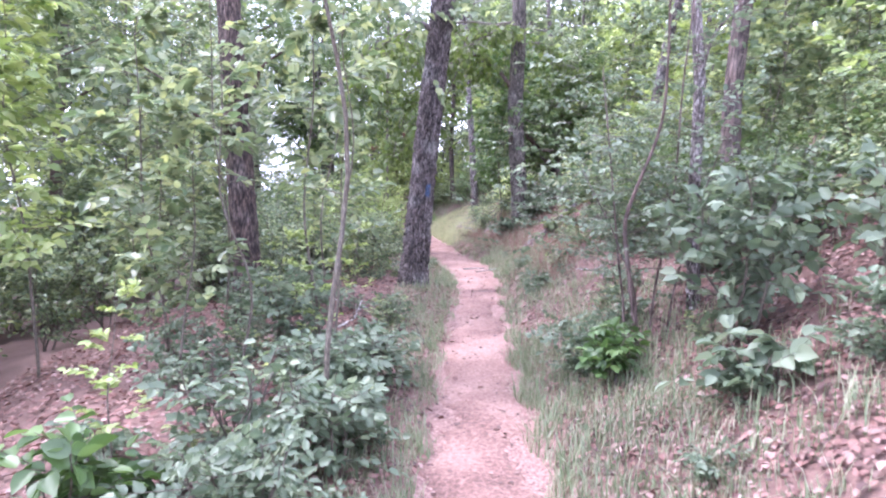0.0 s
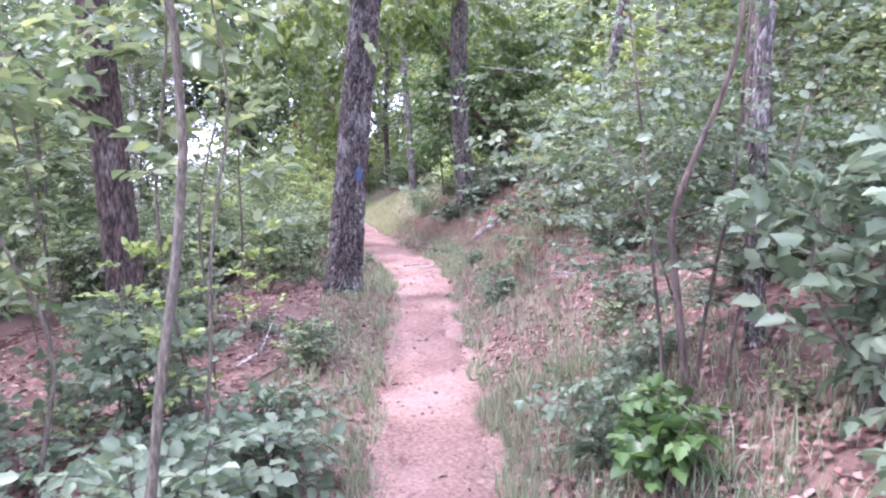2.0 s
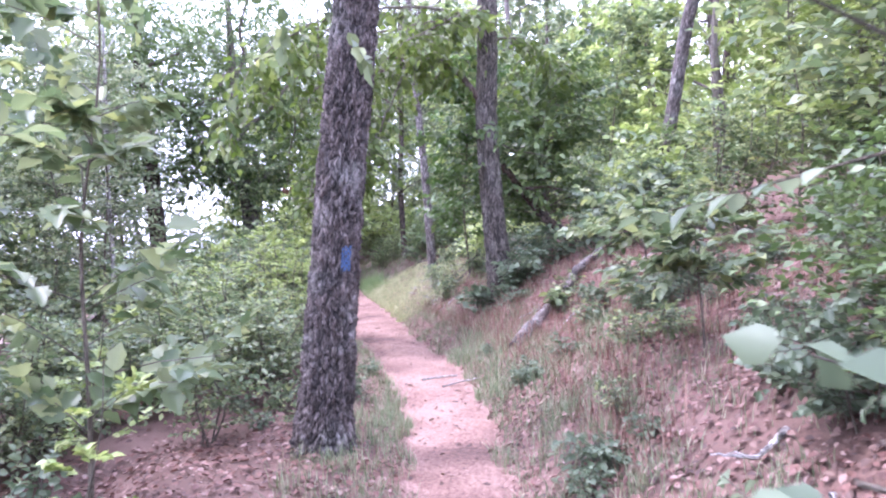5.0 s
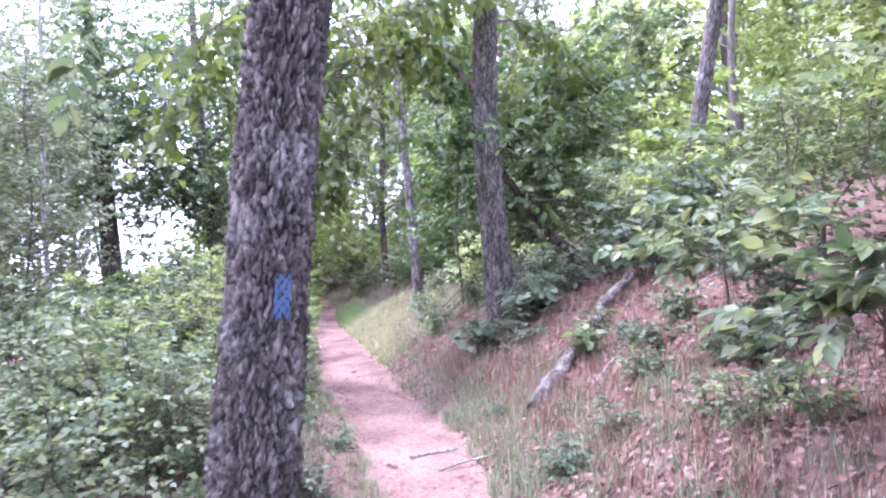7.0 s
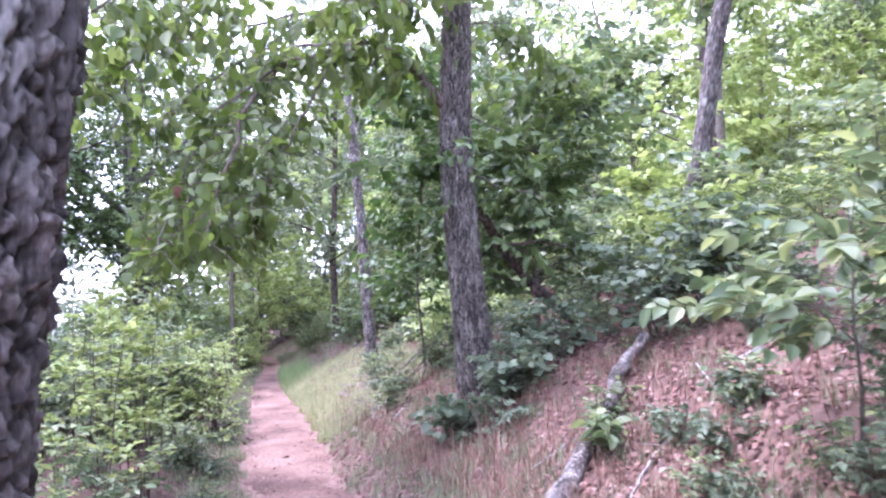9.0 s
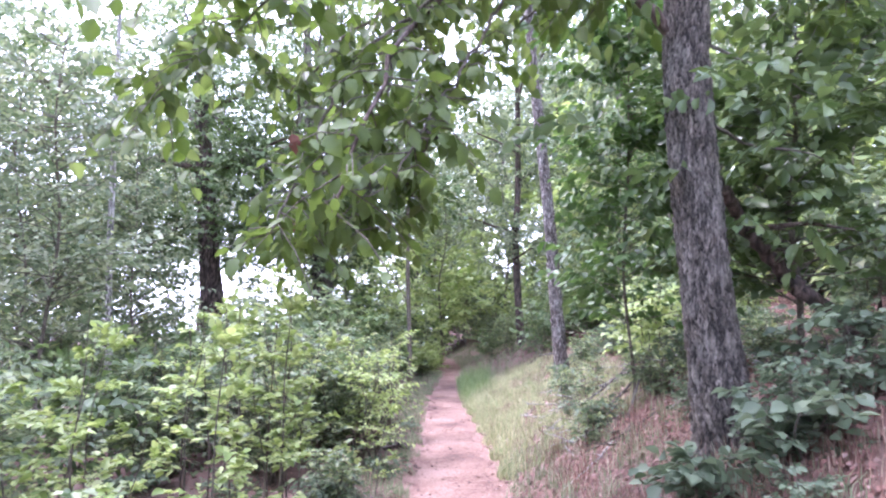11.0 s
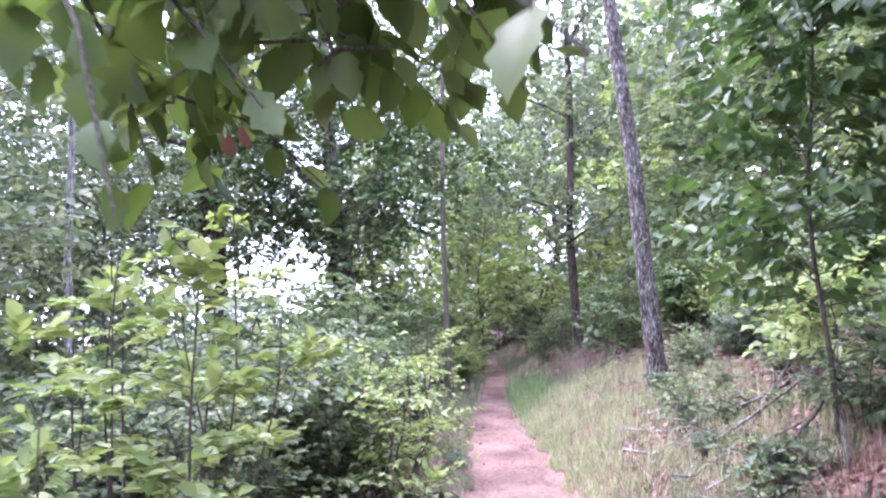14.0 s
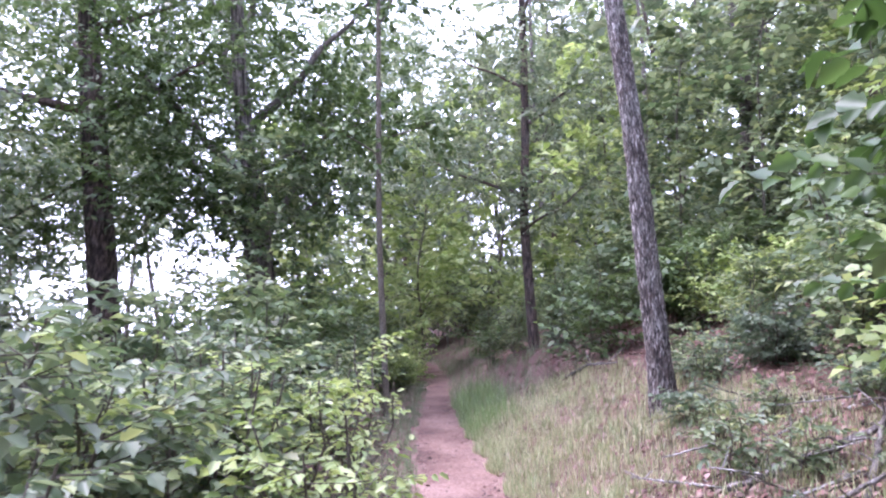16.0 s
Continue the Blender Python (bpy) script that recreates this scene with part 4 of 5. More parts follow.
for k, (x, y, hgt, wid) in enumerate(((1.35, 14.45, 0.45, 0.5), (1.85, 14.35, 0.42, 0.5), (2.35, 14.75, 0.55, 0.6))):
    place(make_shrub(160 + k, hgt, wid, 46, 7, 0.10, LEAF_BLUE, "low dark broad-leaved plant at the foot of the oak", 5, 0.36, 0.15, name="seedling", shape="fold", category="plant", group="low plants"), x, y, 50 * k)
for k, (x, y, hgt, wid) in enumerate(((3.2, 14.2, 1.0, 0.75), (3.9, 14.1, 1.05, 0.8))):
    place(make_shrub(164 + k, hgt, wid, 80, 8, 0.10, LEAF_BLUE, "dull green broad-leaved bush beside the fallen log", 5, 0.36, 0.15), x, y, 70 * k)
place(make_shrub(167, 0.3, 0.28, 14, 6, 0.10, LEAF_MID, "pale green seedling leaning over the fallen log", 4, 0.36, 0.3, name="seedling", shape="fine", category="plant", group="low plants"), 2.0, 12.68)

# ---- prototypes of the undergrowth, each standing in the wood itself ----
sh = [
    place(make_shrub(21, 1.5, 0.75, 150, 9, 0.072, LEAF_MID, "leafy green understory shrub with thin stems", shape="plain"), -2.2, 12.5),
    place(make_shrub(22, 1.2, 0.7, 90, 9, 0.062, LEAF_MID, "light green leafy shrub beside the path", wide=0.42, shape="lobed", flat=0.25), -2.9, 12.9),
    place(make_shrub(23, 0.75, 0.55, 84, 9, 0.062, LEAF_BLUE, "low dull green broad-leaved bush", 5, 0.42, shape="lobed", flat=0.55), -1.2, 5.2),
    place(make_shrub(24, 1.9, 0.9, 190, 9, 0.078, LEAF_MID, "tall leafy green understory shrub", 5, shape="plain"), -3.4, 14.4),
    place(make_shrub(25, 1.3, 0.9, 170, 9, 0.066, LEAF_DARK, "dark green leafy shrub in shade", shape="plain"), -3.2, 18.6),
    place(make_shrub(26, 0.4, 0.35, 34, 7, 0.062, LEAF_BLUE, "low seedling plant with broad leaves", 3, 0.42, shape="lobed", name="seedling", category="plant", group="low plants"), -0.9, 4.4),
    place(make_shrub(30, 0.5, 0.38, 32, 7, 0.06, LEAF_MID, "small green seedling on the leaf litter", 4, 0.38, shape="lobed", name="seedling", category="plant", group="low plants"), 1.6, 17.2),
    place(make_shrub(37, 1.25, 0.72, 84, 9, 0.062, LEAF_MID, "leafy green shrub with small leaves beside the path", 6, 0.42, shape="lobed", flat=0.25), -1.95, 16.6),
]
sp = [
    place(make_sapling(31, 2.6, 0.013, (0.15, 0.1), 26, 6, 0.10, LEAF_MID, "thin sapling with sparse green leaves", wide=0.42, shape="lobed"), -3.2, 7.4),
    place(make_sapling(32, 3.4, 0.016, (-0.2, 0.1), 40, 6, 0.11, LEAF_PALE_SUNLIT, "thin sapling with light green leaves", reach=0.8), -3.6, 6.0),
    place(make_sapling(33, 1.75, 0.009, (0.1, -0.1), 14, 6, 0.062, LEAF_PALE_SUNLIT, "short thin dark-stemmed sapling with bright leaves", 0.35, 0.4, 0.36, shape="fine", flat=0.12, droop=0.05), -1.28, 14.75),
    place(make_sapling(34, 4.5, 0.025, (0.3, 0.2), 70, 8, 0.11, LEAF_MID, "leafy young tree in the undergrowth", reach=1.2), -4.2, 10.5),
]
sf = [
    place(make_shrub(27, 1.7, 0.95, 90, 9, 0.12, LEAF_MID, "leafy green bush further in the wood", shape="plain"), -5.5, 16.5),
    place(make_shrub(28, 1.5, 0.95, 90, 9, 0.12, LEAF_PALE_SUNLIT, "light green bush on the hillside", shape="plain"), 4.6, 20.5),
    place(make_shrub(29, 1.6, 1.0, 90, 9, 0.12, LEAF_DARK, "dark green bush in the shade", shape="plain"), -4.6, 22.5),
    place(make_sapling(35, 4.6, 0.025, (0.3, 0.2), 64, 9, 0.15, LEAF_MID, "leafy young tree in the wood", 0.15, 1.3, shape="plain"), 3.4, 24.5),
    place(make_sapling(36, 4.2, 0.025, (-0.3, 0.1), 64, 9, 0.15, LEAF_PALE_SUNLIT, "leafy light green young tree on the hillside", 0.15, 1.3, shape="plain"), 5.6, 23.0),
]
wt = [
    place(wood_tree(41, 12, 0.10, 2.5, 3.4, LEAF_FAR, BARK_GREY, 280, 9, 0.24), -12.0, 8),
    place(wood_tree(42, 11, 0.11, 2.2, 3.0, LEAF_MID, BARK_BROWN, 280, 9, 0.22), -15.0, 11),
    place(wood_tree(43, 13, 0.12, 3.0, 3.4, LEAF_FAR, BARK_OAK, 280, 9, 0.24), 4.0, 27),
    place(wood_tree(44, 9, 0.09, 1.2, 2.8, LEAF_PALE_SUNLIT, BARK_GREY, 290, 9, 0.2, "bright yellow-green young tree on the hillside"), 7.5, 20),
    place(wood_tree(45, 13, 0.13, 5.0, 3.6, LEAF_DARK, BARK_BROWN, 290, 9, 0.24, "tall dark tree with a high crown against the sky"), -13, 24),
]


def free(x, y, gap):
    d = x - float(trail_x(y))
    e = float(np.interp(y, HALF_Y, HALF_W))
    # tall growth is left out here so the camera sees the dark trunk
    sight_lane = 3.2 < y < 8.7 and abs(x - (-0.70 - 1.65 * (y - 3.2) / 5.5)) < 0.60 and gap > 0.38
    return abs(d) > e + gap and not sight_lane


def scatter(protos, n, x0, x1, y0, y1, s0, s1, gap, seed, sink=0.03):
    r = np.random.default_rng(seed)
    for _ in range(n):
        x, y = r.uniform(x0, x1), r.uniform(y0, y1)
        p = protos[r.integers(0, len(protos))]
        a, s = r.uniform(0, 360), r.uniform(s0, s1)
        tx, ty = r.normal(0, 5), r.normal(0, 5)
        if free(x, y, gap * s):
            copy_thing(p, pose(x, y, gz(x, y) - sink, tx, ty, a) @ Matrix.Scale(s, 4))


def thicket(protos, n, x0, x1, y0, y1, s0, s1, gap, seed, label):
    """Bushes too many and too far to count: their stems and leaves joined by material."""
    r = np.random.default_rng(seed)
    got = {}
    for _ in range(n):
        x, y = r.uniform(x0, x1), r.uniform(y0, y1)
        p = protos[r.integers(0, len(protos))]
        a, q = r.uniform(0, 6.28), r.uniform(s0, s1)
        if not free(x, y, gap * q):
            continue
        c, d = math.cos(a) * q, math.sin(a) * q
        turn = np.array([(c, -d, 0), (d, c, 0), (0, 0, q)])
        for ob in p.children:
            me = ob.data
            v = np.empty(len(me.vertices) * 3)
            me.vertices.foreach_get("co", v)
            f = np.empty(len(me.loops), dtype=np.int32)
            me.loops.foreach_get("vertex_index", f)
            got.setdefault(me.materials[0].name, []).append((v.reshape(-1, 3) @ turn.T + np.array([x, y, gz(x, y) - 0.03]), f.reshape(-1, 4)))
    for key, chunks in got.items():
        v, f = joined(chunks)
        tagged(mesh_object("thicket", v, f, bpy.data.materials[key]), label, "bushes", kind="stuff")


# left of the path
scatter([sh[2], sh[5], sh[6], sp[2]], 26, -2.4, -0.5, 2.6, 9.0, 0.5, 0.8, 0.4, 101)
scatter([sh[5], sh[5], sh[2]], 14, -1.8, -0.4, 2.4, 4.6, 0.5, 0.8, 0.42, 133)
scatter([sh[0], sh[1], sh[7], sp[0]], 13, -5.0, -1.9, 4.4, 10.0, 0.6, 0.95, 0.8, 102)
scatter([sf[0], sf[3], sp[1], sh[3]], 19, -9.0, -3.4, 4.0, 12.0, 0.8, 1.2, 0.9, 113)
scatter([sh[1], sh[0], sh[1], sh[1]], 26, -3.8, -0.9, 9.9, 13.2, 0.7, 0.95, 1.0, 103)
scatter([sh[6], sh[6], sh[5], sp[2]], 22, -3.2, -0.8, 13.2, 16.6, 0.55, 0.95, 0.35, 137)
scatter([sh[7], sh[7], sh[1]], 12, -3.8, -1.2, 16.4, 18.4, 0.7, 0.95, 1.0, 131)
scatter([sh[5], sh[6], sh[5]], 40, -1.3, 0.1, 9.9, 20.0, 0.4, 0.7, 0.22, 135)
scatter([sp[2]], 9, -3.2, -1.0, 13.6, 15.7, 0.75, 1.0, 0.6, 115)
scatter([sh[7], sh[1], sh[7]], 30, -3.8, -1.4, 17.5, 24.0, 0.95, 1.35, 0.75, 114)
thicket([sf[0], sf[0], sf[2], sf[3]], 54, -14, -3.6, 9.0, 34.0, 0.9, 1.3, 1.0, 104, "dense green thicket below the path")
scatter([sf[2], sf[0]], 22, -4.5, -1.8, 23.5, 34.0, 0.7, 1.1, 0.9, 118)
scatter([sf[2], sf[2], sf[0]], 16, -5.0, -2.0, 21.5, 27.0, 0.9, 1.35, 0.9, 134)
scatter([sp[0], sp[1], sp[0]], 6, -3.2, -1.1, 4.0, 7.6, 0.7, 1.0, 0.7, 128)
# right of the path
scatter([sh[5], sh[6], sh[6], sh[2]], 64, 1.0, 5.0, 7.5, 20.0, 0.4, 0.8, 0.6, 105)
scatter([sf[1], sf[0], sh[6]], 34, 1.9, 6.0, 18.5, 26.0, 0.4, 0.75, 1.2, 127)
scatter([sh[5], sh[6], sh[5]], 16, 1.0, 3.8, 8.5, 11.5, 0.4, 0.7, 0.6, 138)
scatter([sh[5], sh[2], sh[5]], 16, 2.3, 3.9, 9.4, 12.6, 0.4, 0.7, 0.6, 139)
scatter([sh[0], sh[3], sh[4], sp[0]], 24, 2.6, 7.0, 2.6, 9.0, 0.6, 1.0, 1.6, 106)
scatter([sh[4], sh[2], sh[2], sh[4]], 14, 1.9, 3.8, 4.6, 7.4, 0.7, 1.0, 1.3, 129)
scatter([sp[1], sf[3], sh[3]], 20, 3.6, 9.0, 4.0, 13.0, 0.8, 1.2, 2.4, 116)
scatter([sf[0], sf[1], sh[4], sh[2]], 56, 3.6, 10.0, 11.0, 22.0, 0.6, 1.0, 1.0, 107)
thicket([sf[1], sf[4], sf[4], sf[1]], 56, 6.0, 18.0, 11.0, 36.0, 0.9, 1.5, 1.0, 117, "bright green thicket up the hillside")
scatter([sf[2], sf[2], sf[0], sh[2]], 46, 0.6, 6.0, 23.0, 33.0, 0.6, 1.0, 1.2, 108)
scatter([sf[2], sf[0]], 12, 1.4, 4.2, 23.5, 28.0, 0.6, 0.9, 1.2, 136)
scatter([sf[3], sf[2], sf[3]], 26, 2.2, 7.0, 20.5, 30.0, 0.8, 1.1, 1.8, 119)
thicket([sf[1], sf[1], sf[4], sf[0]], 54, -7.0, 6.0, 32.0, 42.0, 1.0, 1.8, -2.0, 109, "light green thicket at the end of the path")
scatter([sh[5], sh[6], sh[6]], 40, 0.9, 4.0, 16.5, 23.0, 0.5, 0.9, 0.9, 123)
scatter([sf[0], sf[2], sf[0]], 20, -1.0, 2.5, 28.0, 36.0, 0.4, 0.7, 0.55, 124)
scatter([sf[1], sf[2]], 14, -4.0, -1.8, 25.5, 36.0, 0.4, 0.7, 0.5, 125)
scatter([sh[5], sh[6], sh[5], sh[2]], 34, 0.7, 3.6, 2.4, 8.5, 0.4, 0.75, 0.5, 130)
scatter([sh[5], sh[2], sh[5]], 16, 1.5, 3.6, 18.3, 21.6, 0.5, 0.85, 0.8, 132)
# trees
# out-of-view tree added beside the start so its crown blocks the sun
for tx, ty, ta in ((-5.4, -0.4, 20),):
    copy_thing(wt[4], pose(tx, ty, gz(tx, ty) - 0.1, 0, 0, ta))
scatter([wt[0], wt[1]], 9, -24, -7.5, 2.0, 16.0, 0.7, 1.1, 2.0, 110, 0.1)
scatter([wt[4], wt[0]], 12, -34, -12, 24.0, 50.0, 0.8, 1.1, 2.0, 120, 0.1)
scatter([wt[3], wt[3], wt[1], wt[2]], 34, 7.5, 24, 4.0, 45.0, 0.7, 1.1, 2.0, 111, 0.1)
scatter([wt[1], wt[2], wt[3]], 8, 2.0, 7, 29.0, 42.0, 0.7, 1.0, 1.0, 121, 0.1)
scatter([wt[0], wt[1], wt[2]], 14, -6, 10, 38.0, 56.0, 0.8, 1.2, -9.0, 112, 0.1)
scatter([wt[0], wt[1], wt[2], wt[4]], 7, -20, 20, -26.0, -4.0, 0.8, 1.2, 2.4, 122, 0.1)


# ---- far woods, grass, dead leaves ----
def far_woods(name, seed, n, x0, x1, y0, y1, low, high, mat, label, size=0.34):
    """Foliage of the far wood in clumps: plain leaves on loose twigs."""
    r = np.random.default_rng(seed)
    m = n // 22
    cx, cy = r.uniform(x0, x1, m), r.uniform(y0, y1, m)
    cz = ground_z(cx, cy) + low + (high - low) * r.uniform(0, 1, m) ** 1.1
    k = r.integers(0, m, n)
    base = np.stack([cx[k], cy[k], cz[k]], -1) + r.normal(0, 1, (n, 3)) * np.array([0.95, 0.95, 0.6])
    base[:, 2] = np.maximum(base[:, 2], ground_z(base[:, 0], base[:, 1]) + 0.1)
    a = r.uniform(0, 6.28, n)
    way = np.stack([np.cos(a), np.sin(a), r.uniform(-0.5, 0.5, n)], -1)
    v, f = sprays(r, base, way, r.uniform(0.5, 1.0, n), 7, size, shape="plain", flat=0.6)
    tagged(mesh_object(name, v, f, mat), label, "woods", kind="stuff")


far_woods("far_woods", 201, 5200, 14, 40, 4, 60, 0, 12, LEAF_PALE_SUNLIT, "bright green woods climbing the far hillside")
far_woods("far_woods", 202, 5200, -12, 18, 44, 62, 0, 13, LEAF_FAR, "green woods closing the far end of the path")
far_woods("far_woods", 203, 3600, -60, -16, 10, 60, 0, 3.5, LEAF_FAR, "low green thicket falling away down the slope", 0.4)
far_woods("far_woods", 204, 3600, -20, -7, 0, 17, 1.0, 6.5, LEAF_PALE_SUNLIT, "green woods below the slope", 0.19)
far_woods("far_woods", 206, 4200, -15, -8.5, 22, 31, 0.5, 8, LEAF_MID, "green woods below the slope", 0.16)
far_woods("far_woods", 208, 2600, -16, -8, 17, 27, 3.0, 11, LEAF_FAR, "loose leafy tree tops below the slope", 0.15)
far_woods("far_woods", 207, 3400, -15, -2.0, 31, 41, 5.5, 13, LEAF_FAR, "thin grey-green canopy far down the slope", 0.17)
far_woods("far_woods", 205, 2000, -18, -3, 25, 36, 6.5, 13.5, LEAF_DARK, "dark leafy canopy against the sky", 0.15)


def grass(name, seed, n, spot, h0, h1, mat, label):
    """Bent blades in tufts; spot(r, n) gives the places of the tufts."""
    r = np.random.default_rng(seed)
    m = n // 14
    tx, ty = spot(r, m)
    k = r.integers(0, m, n)
    x, y = tx[k] + r.normal(0, 0.05, n), ty[k] + r.normal(0, 0.05, n)
    off = np.abs(x - trail_x(y)) - np.interp(y, HALF_Y, HALF_W) + 0.06 * np.sin(y * 7)
    ok = off > -0.02
    x, y, k = x[ok], y[ok], k[ok]
    n = len(x)
    h = r.uniform(h0, h1, n) * r.uniform(0.6, 1.2, m)[k]
    a = r.uniform(0, 6.28, n)
    dx, dy = np.cos(a), np.sin(a)
    bendy = r.uniform(0.1, 0.75, n)
    w = r.uniform(0.0016, 0.0035, n)
    base = np.stack([x, y, ground_z(x, y) - 0.01], -1)
    v = np.empty((n, 6, 3))
    side = np.stack([-dy, dx, 0 * dx], -1) * w[:, None]
    for i, (u, g) in enumerate(((0, 1.0), (0.55, 0.8), (1.0, 0.15))):
        c = base + np.stack([dx * bendy * h * u * u, dy * bendy * h * u * u, h * u * (1 - 0.35 * bendy * u)], -1)
        v[:, 2 * i], v[:, 2 * i + 1] = c - side * g, c + side * g
    f = np.array([(0, 1, 3, 2), (2, 3, 5, 4)])
    f = (np.arange(n)[:, None, None] * 6 + f).reshape(-1, 4)
    tagged(mesh_object(name, v.reshape(-1, 3), f, mat), label, "grass", kind="stuff")


def beside(y0, y1, near, far, sgn):
    def spot(r, m):
        y = r.uniform(y0, y1, m)
        d = np.interp(y, HALF_Y, HALF_W) + near + (far - near) * r.uniform(0, 1, m) ** 1.6
        return trail_x(y) + sgn * d, y
    return spot


grass("grass", 301, 7000, beside(1.5, 9.0, -0.05, 0.8, 1), 0.05, 0.19, GRASS, "thin pale green grass along the path's edge")
grass("grass", 313, 6000, beside(1.4, 6.0, -0.05, 1.3, 1), 0.08, 0.26, GRASS, "thin pale green grass along the path's edge")
grass("grass", 302, 9000, beside(1.5, 10.5, -0.05, 0.75, -1), 0.06, 0.2, GRASS, "thin pale green grass along the path's edge")
grass("grass", 303, 7500, beside(9.0, 18.0, -0.05, 1.7, 1), 0.07, 0.22, GRASS, "sparse grass and dry stalks on the bank")
grass("grass", 309, 6500, beside(8.5, 19.0, 0.3, 3.4, 1), 0.06, 0.2, GRASS, "thin tufts of grass scattered over the bank")
grass("grass", 310, 4500, beside(3.5, 12.0, 0.5, 3.0, 1), 0.05, 0.18, GRASS, "thin tufts of grass scattered over the bank")
grass("grass", 308, 4200, beside(11.5, 17.5, 0.4, 2.2, 1), 0.10, 0.24, STALK, "dry reddish-brown stalks on the bank")
grass("grass", 314, 5200, beside(8.0, 15.0, 0.5, 3.4, 1), 0.10, 0.34, STALK, "dry reddish-brown stalks on the bank")
grass("grass", 311, 3000, beside(10.6, 13.4, 0.0, 0.9, 1), 0.06, 0.2, GRASS, "dull green grass patch at the path's edge")
grass("grass", 304, 15000, beside(9.5, 30.0, -0.05, 0.6, -1), 0.05, 0.18, GRASS, "sparse short grass along the path's edge")
grass("grass", 305, 28000, beside(17.0, 24.5, -0.05, 1.75, 1), 0.07, 0.20, GRASS_DRY, "pale dry grass mound beside the path")
grass("grass", 312, 5000, beside(18.0, 23.0, 0.9, 3.2, 1), 0.05, 0.17, GRASS, "thin tufts of grass scattered over the bank")
grass("grass", 307, 8000, beside(24.0, 38.0, -0.05, 2.0, 1), 0.10, 0.32, GRASS, "sparse grass along the far path")
grass("grass", 306, 2000, beside(23.2, 26.8, -0.05, 0.55, 1), 0.15, 0.45, GRASS_FRESH, "bright green grass tuft where the path narrows")


def litter(name, seed, n, x0, x1, y0, y1, size, mat, label, bare=0.05):
    r = np.random.default_rng(seed)
    x, y = r.uniform(x0, x1, n), r.uniform(y0, y1, n)
    off = np.abs(x - trail_x(y)) - np.interp(y, HALF_Y, HALF_W)
    ok = (off > 0.0) | (r.uniform(0, 1, n) < bare)
    x, y = x[ok], y[ok]
    n = len(x)
    a = r.uniform(0, 6.28, n)
    pos = np.stack([x, y, ground_z(x, y) + 0.012 + r.uniform(0, 0.03, n) * (np.abs(x - trail_x(y)) > 0.4)], -1)
    e = 0.05
    nor = np.stack([-(ground_z(x + e, y) - ground_z(x - e, y)) / (2 * e), -(ground_z(x, y + e) - ground_z(x, y - e)) / (2 * e), np.ones(n)], -1)
    way = np.stack([np.cos(a), np.sin(a), 0 * a], -1)
    way[:, 2] = -(way[:, 0] * nor[:, 0] + way[:, 1] * nor[:, 1]) + r.normal(0, 0.16, n)
    v, f = leaf_arrays(pos, way, nor + r.normal(0, 0.25, (n, 3)), size * r.uniform(0.5, 1.3, n), 0.3, 0.10, "plain" if y0 > 5 or size < 0.03 else "fold")
    tagged(mesh_object(name, v, f, mat), label, "dead leaves", kind="stuff")


litter("leaf_litter", 409, 9000, 0.3, 4.2, 1.5, 10.0, 0.045, LITTER_DARK, "dark brown crumbled leaves on the slope", 0.02)
litter("leaf_litter", 401, 11000, 0.3, 4.2, 1.5, 10.0, 0.044, LITTER, "brown and pinkish dead leaves on the slope", 0.02)
litter("leaf_litter", 410, 9000, 0.7, 4.2, 1.2, 7.0, 0.044, LITTER, "curled reddish-brown dead leaves on the slope", 0.0)
litter("leaf_litter", 402, 15000, -4.0, 0.3, 1.5, 10.0, 0.052, LITTER, "brown and pinkish dead leaves on the forest floor", 0.02)
litter("leaf_litter", 406, 30000, 0.2, 5.0, 9.5, 19.5, 0.055, LITTER, "reddish-brown dead leaves over the bank", 0.01)
litter("leaf_litter", 403, 20000, -0.5, 6.5, 10.0, 32.0, 0.052, LITTER, "reddish-brown dead leaves over the bank", 0.02)
litter("leaf_litter", 408, 14000, 0.4, 5.0, 18.5, 27.0, 0.055, LITTER, "brown dead leaves on the bank", 0.01)
litter("leaf_litter", 404, 9000, -4.5, 0.0, 10.0, 32.0, 0.052, LITTER, "brown dead leaves under the shrubs", 0.02)
litter("path_debris", 407, 5200, -1.6, 1.2, 1.5, 26.0, 0.016, PEBBLE, "small stones and soil crumbs on the path", 0.5)
litter("path_debris", 411, 1500, -1.6, 1.2, 1.5, 26.0, 0.06, LITTER_DARK, "dark dead leaves scattered on the path", 0.3)
litter("path_debris", 405, 20000, -1.6, 1.2, 1.5, 26.0, 0.032, LITTER_DARK, "small dark leaf crumbs and bark bits on the path", 0.32)


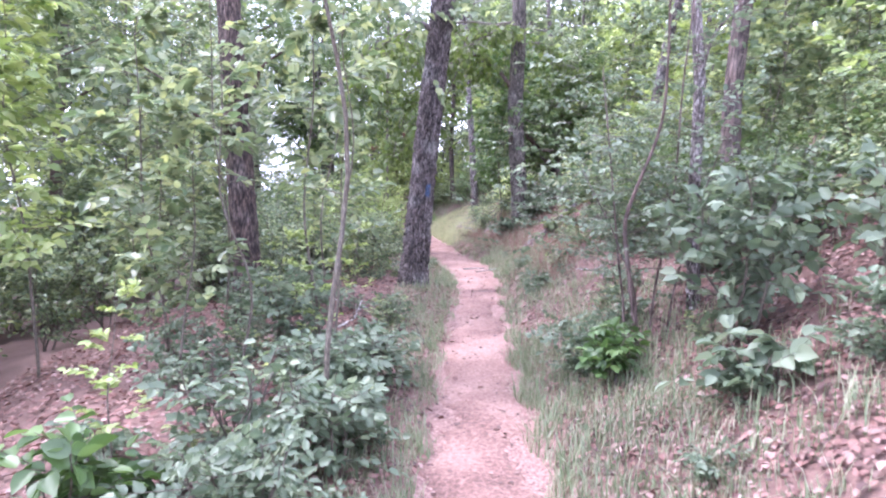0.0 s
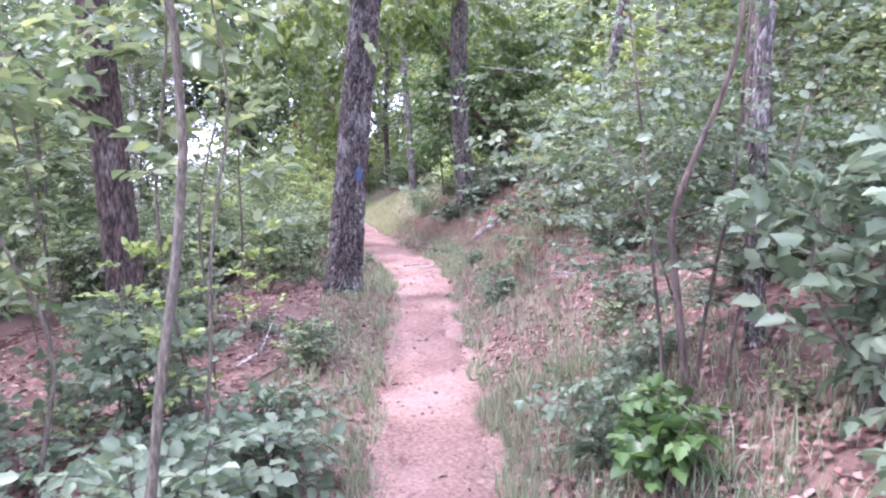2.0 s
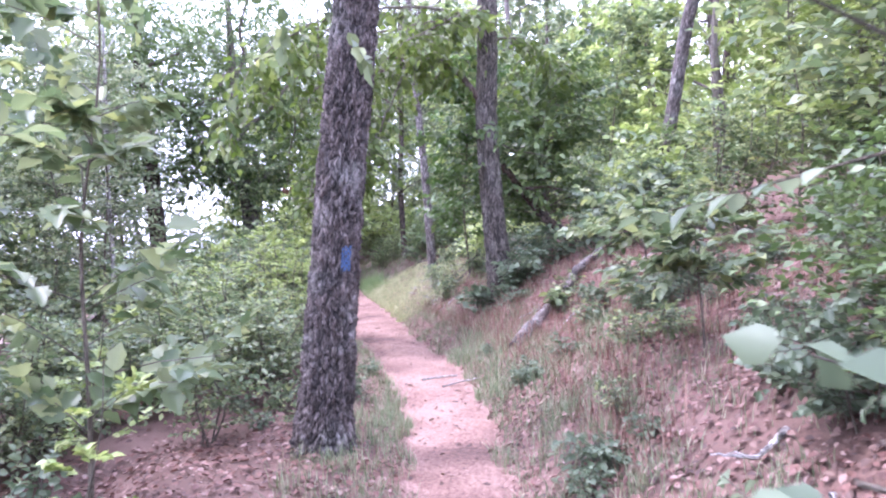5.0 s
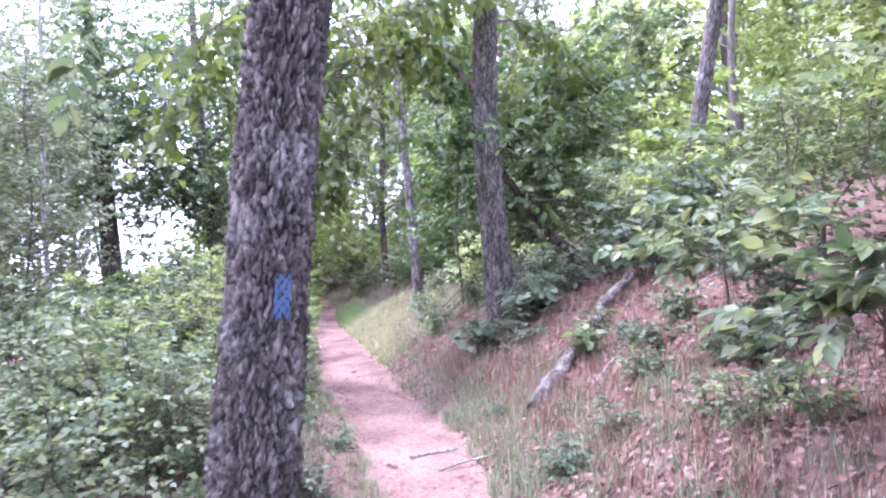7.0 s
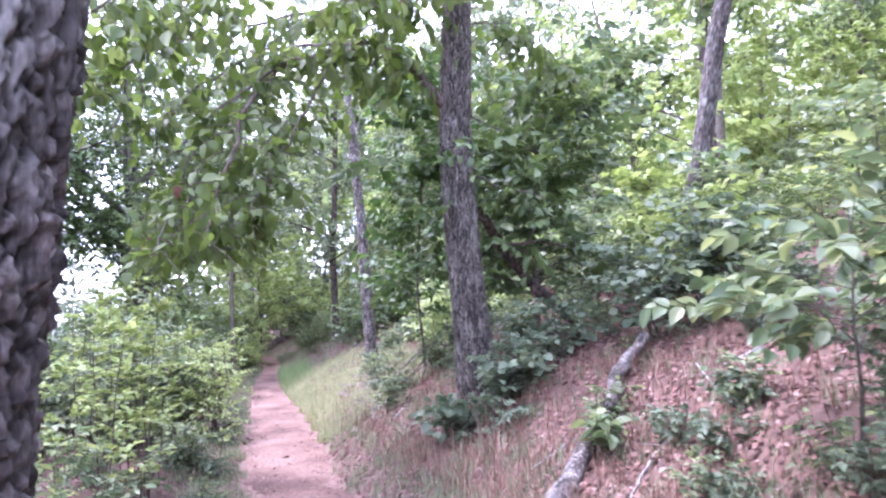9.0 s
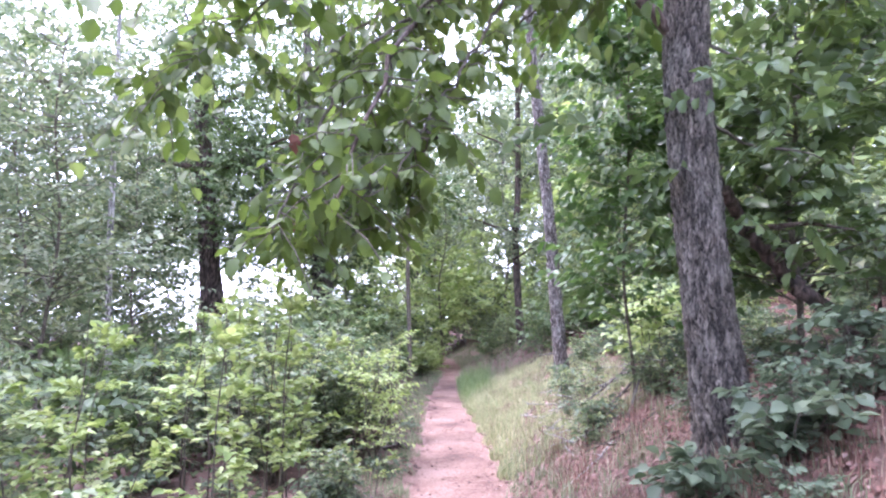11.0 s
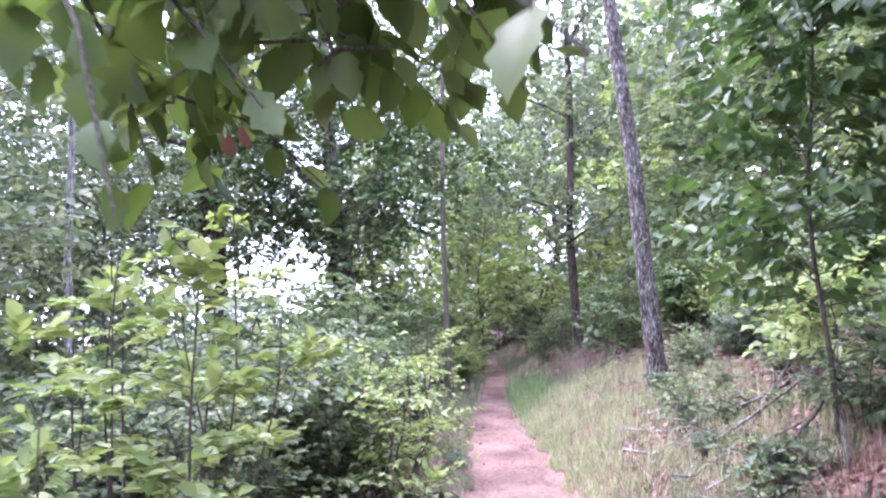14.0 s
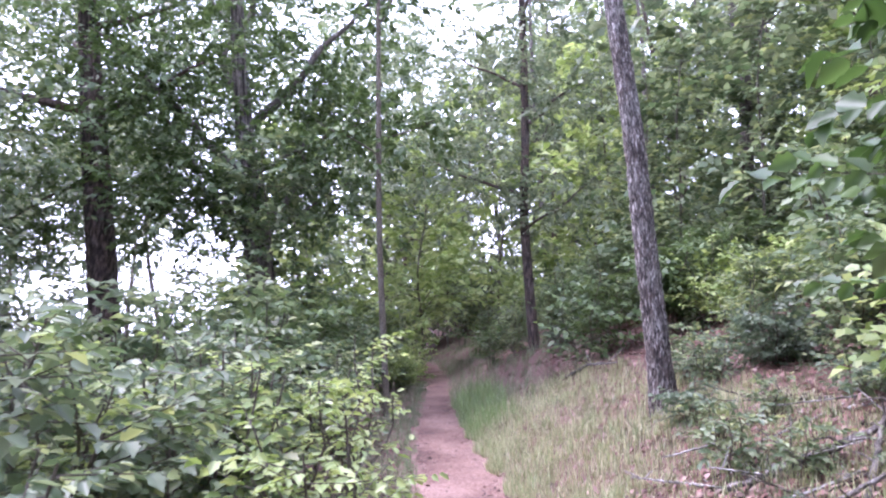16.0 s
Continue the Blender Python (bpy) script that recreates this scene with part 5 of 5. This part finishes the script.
# ---- fallen wood ----
def branch_on_ground(name, label, pts, r0, r1, bark, seed, stubs=2, category="branch", group=""):
    rng = np.random.default_rng(seed)
    p = np.array(pts, float)
    root = thing(name, label, category, group)
    root.location = p[0]
    p = p - p[0]
    s = np.linspace(0, 1, 40)
    q = np.stack([np.interp(s, np.linspace(0, 1, len(p)), p[:, c]) for c in range(3)], -1)
    for _ in range(2):
        q[1:-1] = (q[:-2] + 2 * q[1:-1] + q[2:]) / 4
    q[1:-1] += rng.normal(0, 0.14 * r0, (38, 3))
    sw = rng.uniform(0.8, 1.2, 40)
    v, f = tube(q, np.linspace(r0, r1, 40) * (0.9 + 0.1 * sw), 10, bark_relief(seed, 12, 0.06, 0.1))
    tones_and_furrow_shade(mesh_object("stick", v, f, bark, root, smooth=True))
    for k in range(stubs):
        b = q[rng.integers(8, 36)]
        e = b + rng.normal(0, 1, 3) * np.array([6, 6, 2.5]) * r0 + np.array([0, 0, 2.5 * r0])
        v, f = tube([b, (b + e) / 2 + rng.normal(0, 0.6 * r0, 3), e], (r0 * 0.4, r0 * 0.25, r0 * 0.1), 5)
        mesh_object("twig", v, f, bark, root, smooth=True)
    return root


branch_on_ground("fallen_log", "pale grey weathered fallen log lying up the slope",
                 [(1.38, 12.1, gz(1.38, 12.1) + 0.02), (1.55, 12.32, gz(1.55, 12.32) + 0.09), (1.72, 12.55, gz(1.72, 12.55) + 0.06), (1.98, 12.85, gz(1.98, 12.85) + 0.10), (2.2, 13.1, gz(2.2, 13.1) + 0.07), (2.46, 13.46, gz(2.46, 13.46) + 0.13), (2.68, 13.72, gz(2.68, 13.72) + 0.12), (2.94, 14.0, gz(2.94, 14.0) + 0.18)],
                 0.074, 0.045, BARK_FLAKED, 81, 0, "log")
branch_on_ground("fallen_branch", "grey stick lying beside the path", [(-0.62, 5.45, gz(-0.62, 5.45) + 0.02), (-0.38, 5.85, gz(-0.38, 5.85) + 0.03), (-0.12, 6.24, gz(-0.12, 6.24) + 0.03)], 0.022, 0.016, BARK_GREY, 82, 2, "branch", "fallen branches")
rb = np.random.default_rng(83)
for k in range(86):
    x, y = (rb.uniform(0.75, 2.6), rb.uniform(16.4, 19.8)) if k < 60 else (rb.uniform(0.9, 3.4), rb.uniform(7.0, 13.5)) if k < 74 else (rb.uniform(-1.6, -0.5), rb.uniform(5.5, 8.5))
    a, q = rb.uniform(0, 6.28), rb.uniform(0.35, 1.1)
    x2, y2 = x + q * math.cos(a), y + q * math.sin(a)
    if not (free(x, y, 0.12) and free(x2, y2, 0.12)) or (x - float(trail_x(y))) * (x2 - float(trail_x(y2))) < 0:
        continue
    xm, ym = (x + x2) / 2 + rb.uniform(-0.08, 0.08), (y + y2) / 2 + rb.uniform(-0.08, 0.08)
    branch_on_ground("fallen_branch", "thin pale dead branch lying on the leaf litter",
                     [(x, y, gz(x, y) + 0.02), (xm, ym, gz(xm, ym) + 0.04), (x2, y2, gz(x2, y2) + rb.uniform(0.02, 0.22))], rb.uniform(0.007, 0.018), 0.004, BARK_PALE if k % 3 else BARK_STEM, 90 + k, 3, "branch", "fallen branches")
for k, (x, y, x2, y2, lift, r) in enumerate(((0.80, 18.85, 1.95, 18.45, 0.12, 0.03), (1.15, 18.1, 1.9, 19.0, 0.25, 0.02), (0.95, 17.2, 1.65, 17.55, 0.2, 0.022), (0.9, 18.3, 1.6, 17.7, 0.3, 0.014), (1.3, 16.7, 1.75, 17.9, 0.35, 0.016), (0.52, 24.1, 0.95, 22.7, 0.18, 0.026))):
    branch_on_ground("fallen_branch", "weathered grey branch heaped on the bank", [(x, y, gz(x, y) + 0.03), ((x + x2) / 2, (y + y2) / 2 + 0.06, gz((x + x2) / 2, (y + y2) / 2) + 0.05 + lift / 3), (x2, y2, gz(x2, y2) + lift)], r, r * 0.4, BARK_GREY if k % 3 else BARK_FLAKED, 220 + k, 4, "branch", "fallen branches")
branch_on_ground("fallen_branch", "short dark piece of wood at the path's edge", [(-1.28, 18.35, gz(-1.28, 18.35) + 0.04), (-1.12, 18.4, gz(-1.12, 18.4) + 0.06), (-0.98, 18.42, gz(-0.98, 18.42) + 0.04)], 0.045, 0.035, BARK_BROWN, 140, 1, "branch", "fallen branches")
branch_on_ground("fallen_branch", "short pale stick lying across the path", [(0.36, 11.88, gz(0.36, 11.88) + 0.03), (0.52, 11.95, gz(0.52, 11.95) + 0.035), (0.74, 12.04, gz(0.74, 12.04) + 0.03)], 0.012, 0.008, BARK_PALE, 141, 1, "branch", "fallen branches")
branch_on_ground("fallen_branch", "short pale stick lying at the path's edge", [(0.55, 11.5, gz(0.55, 11.5) + 0.03), (0.7, 11.62, gz(0.7, 11.62) + 0.035), (0.95, 11.7, gz(0.95, 11.7) + 0.03)], 0.009, 0.006, BARK_PALE, 142, 1, "branch", "fallen branches")
branch_on_ground("dead_tree", "dark leaning dead trunk behind the oak", [(3.31, 16.3, gz(3.31, 16.3) - 0.02), (2.66, 16.2, 1.87), (2.25, 16.1, 2.34), (1.90, 15.7, 2.74)], 0.075, 0.05, BARK_BROWN, 143, 2, "dead tree")
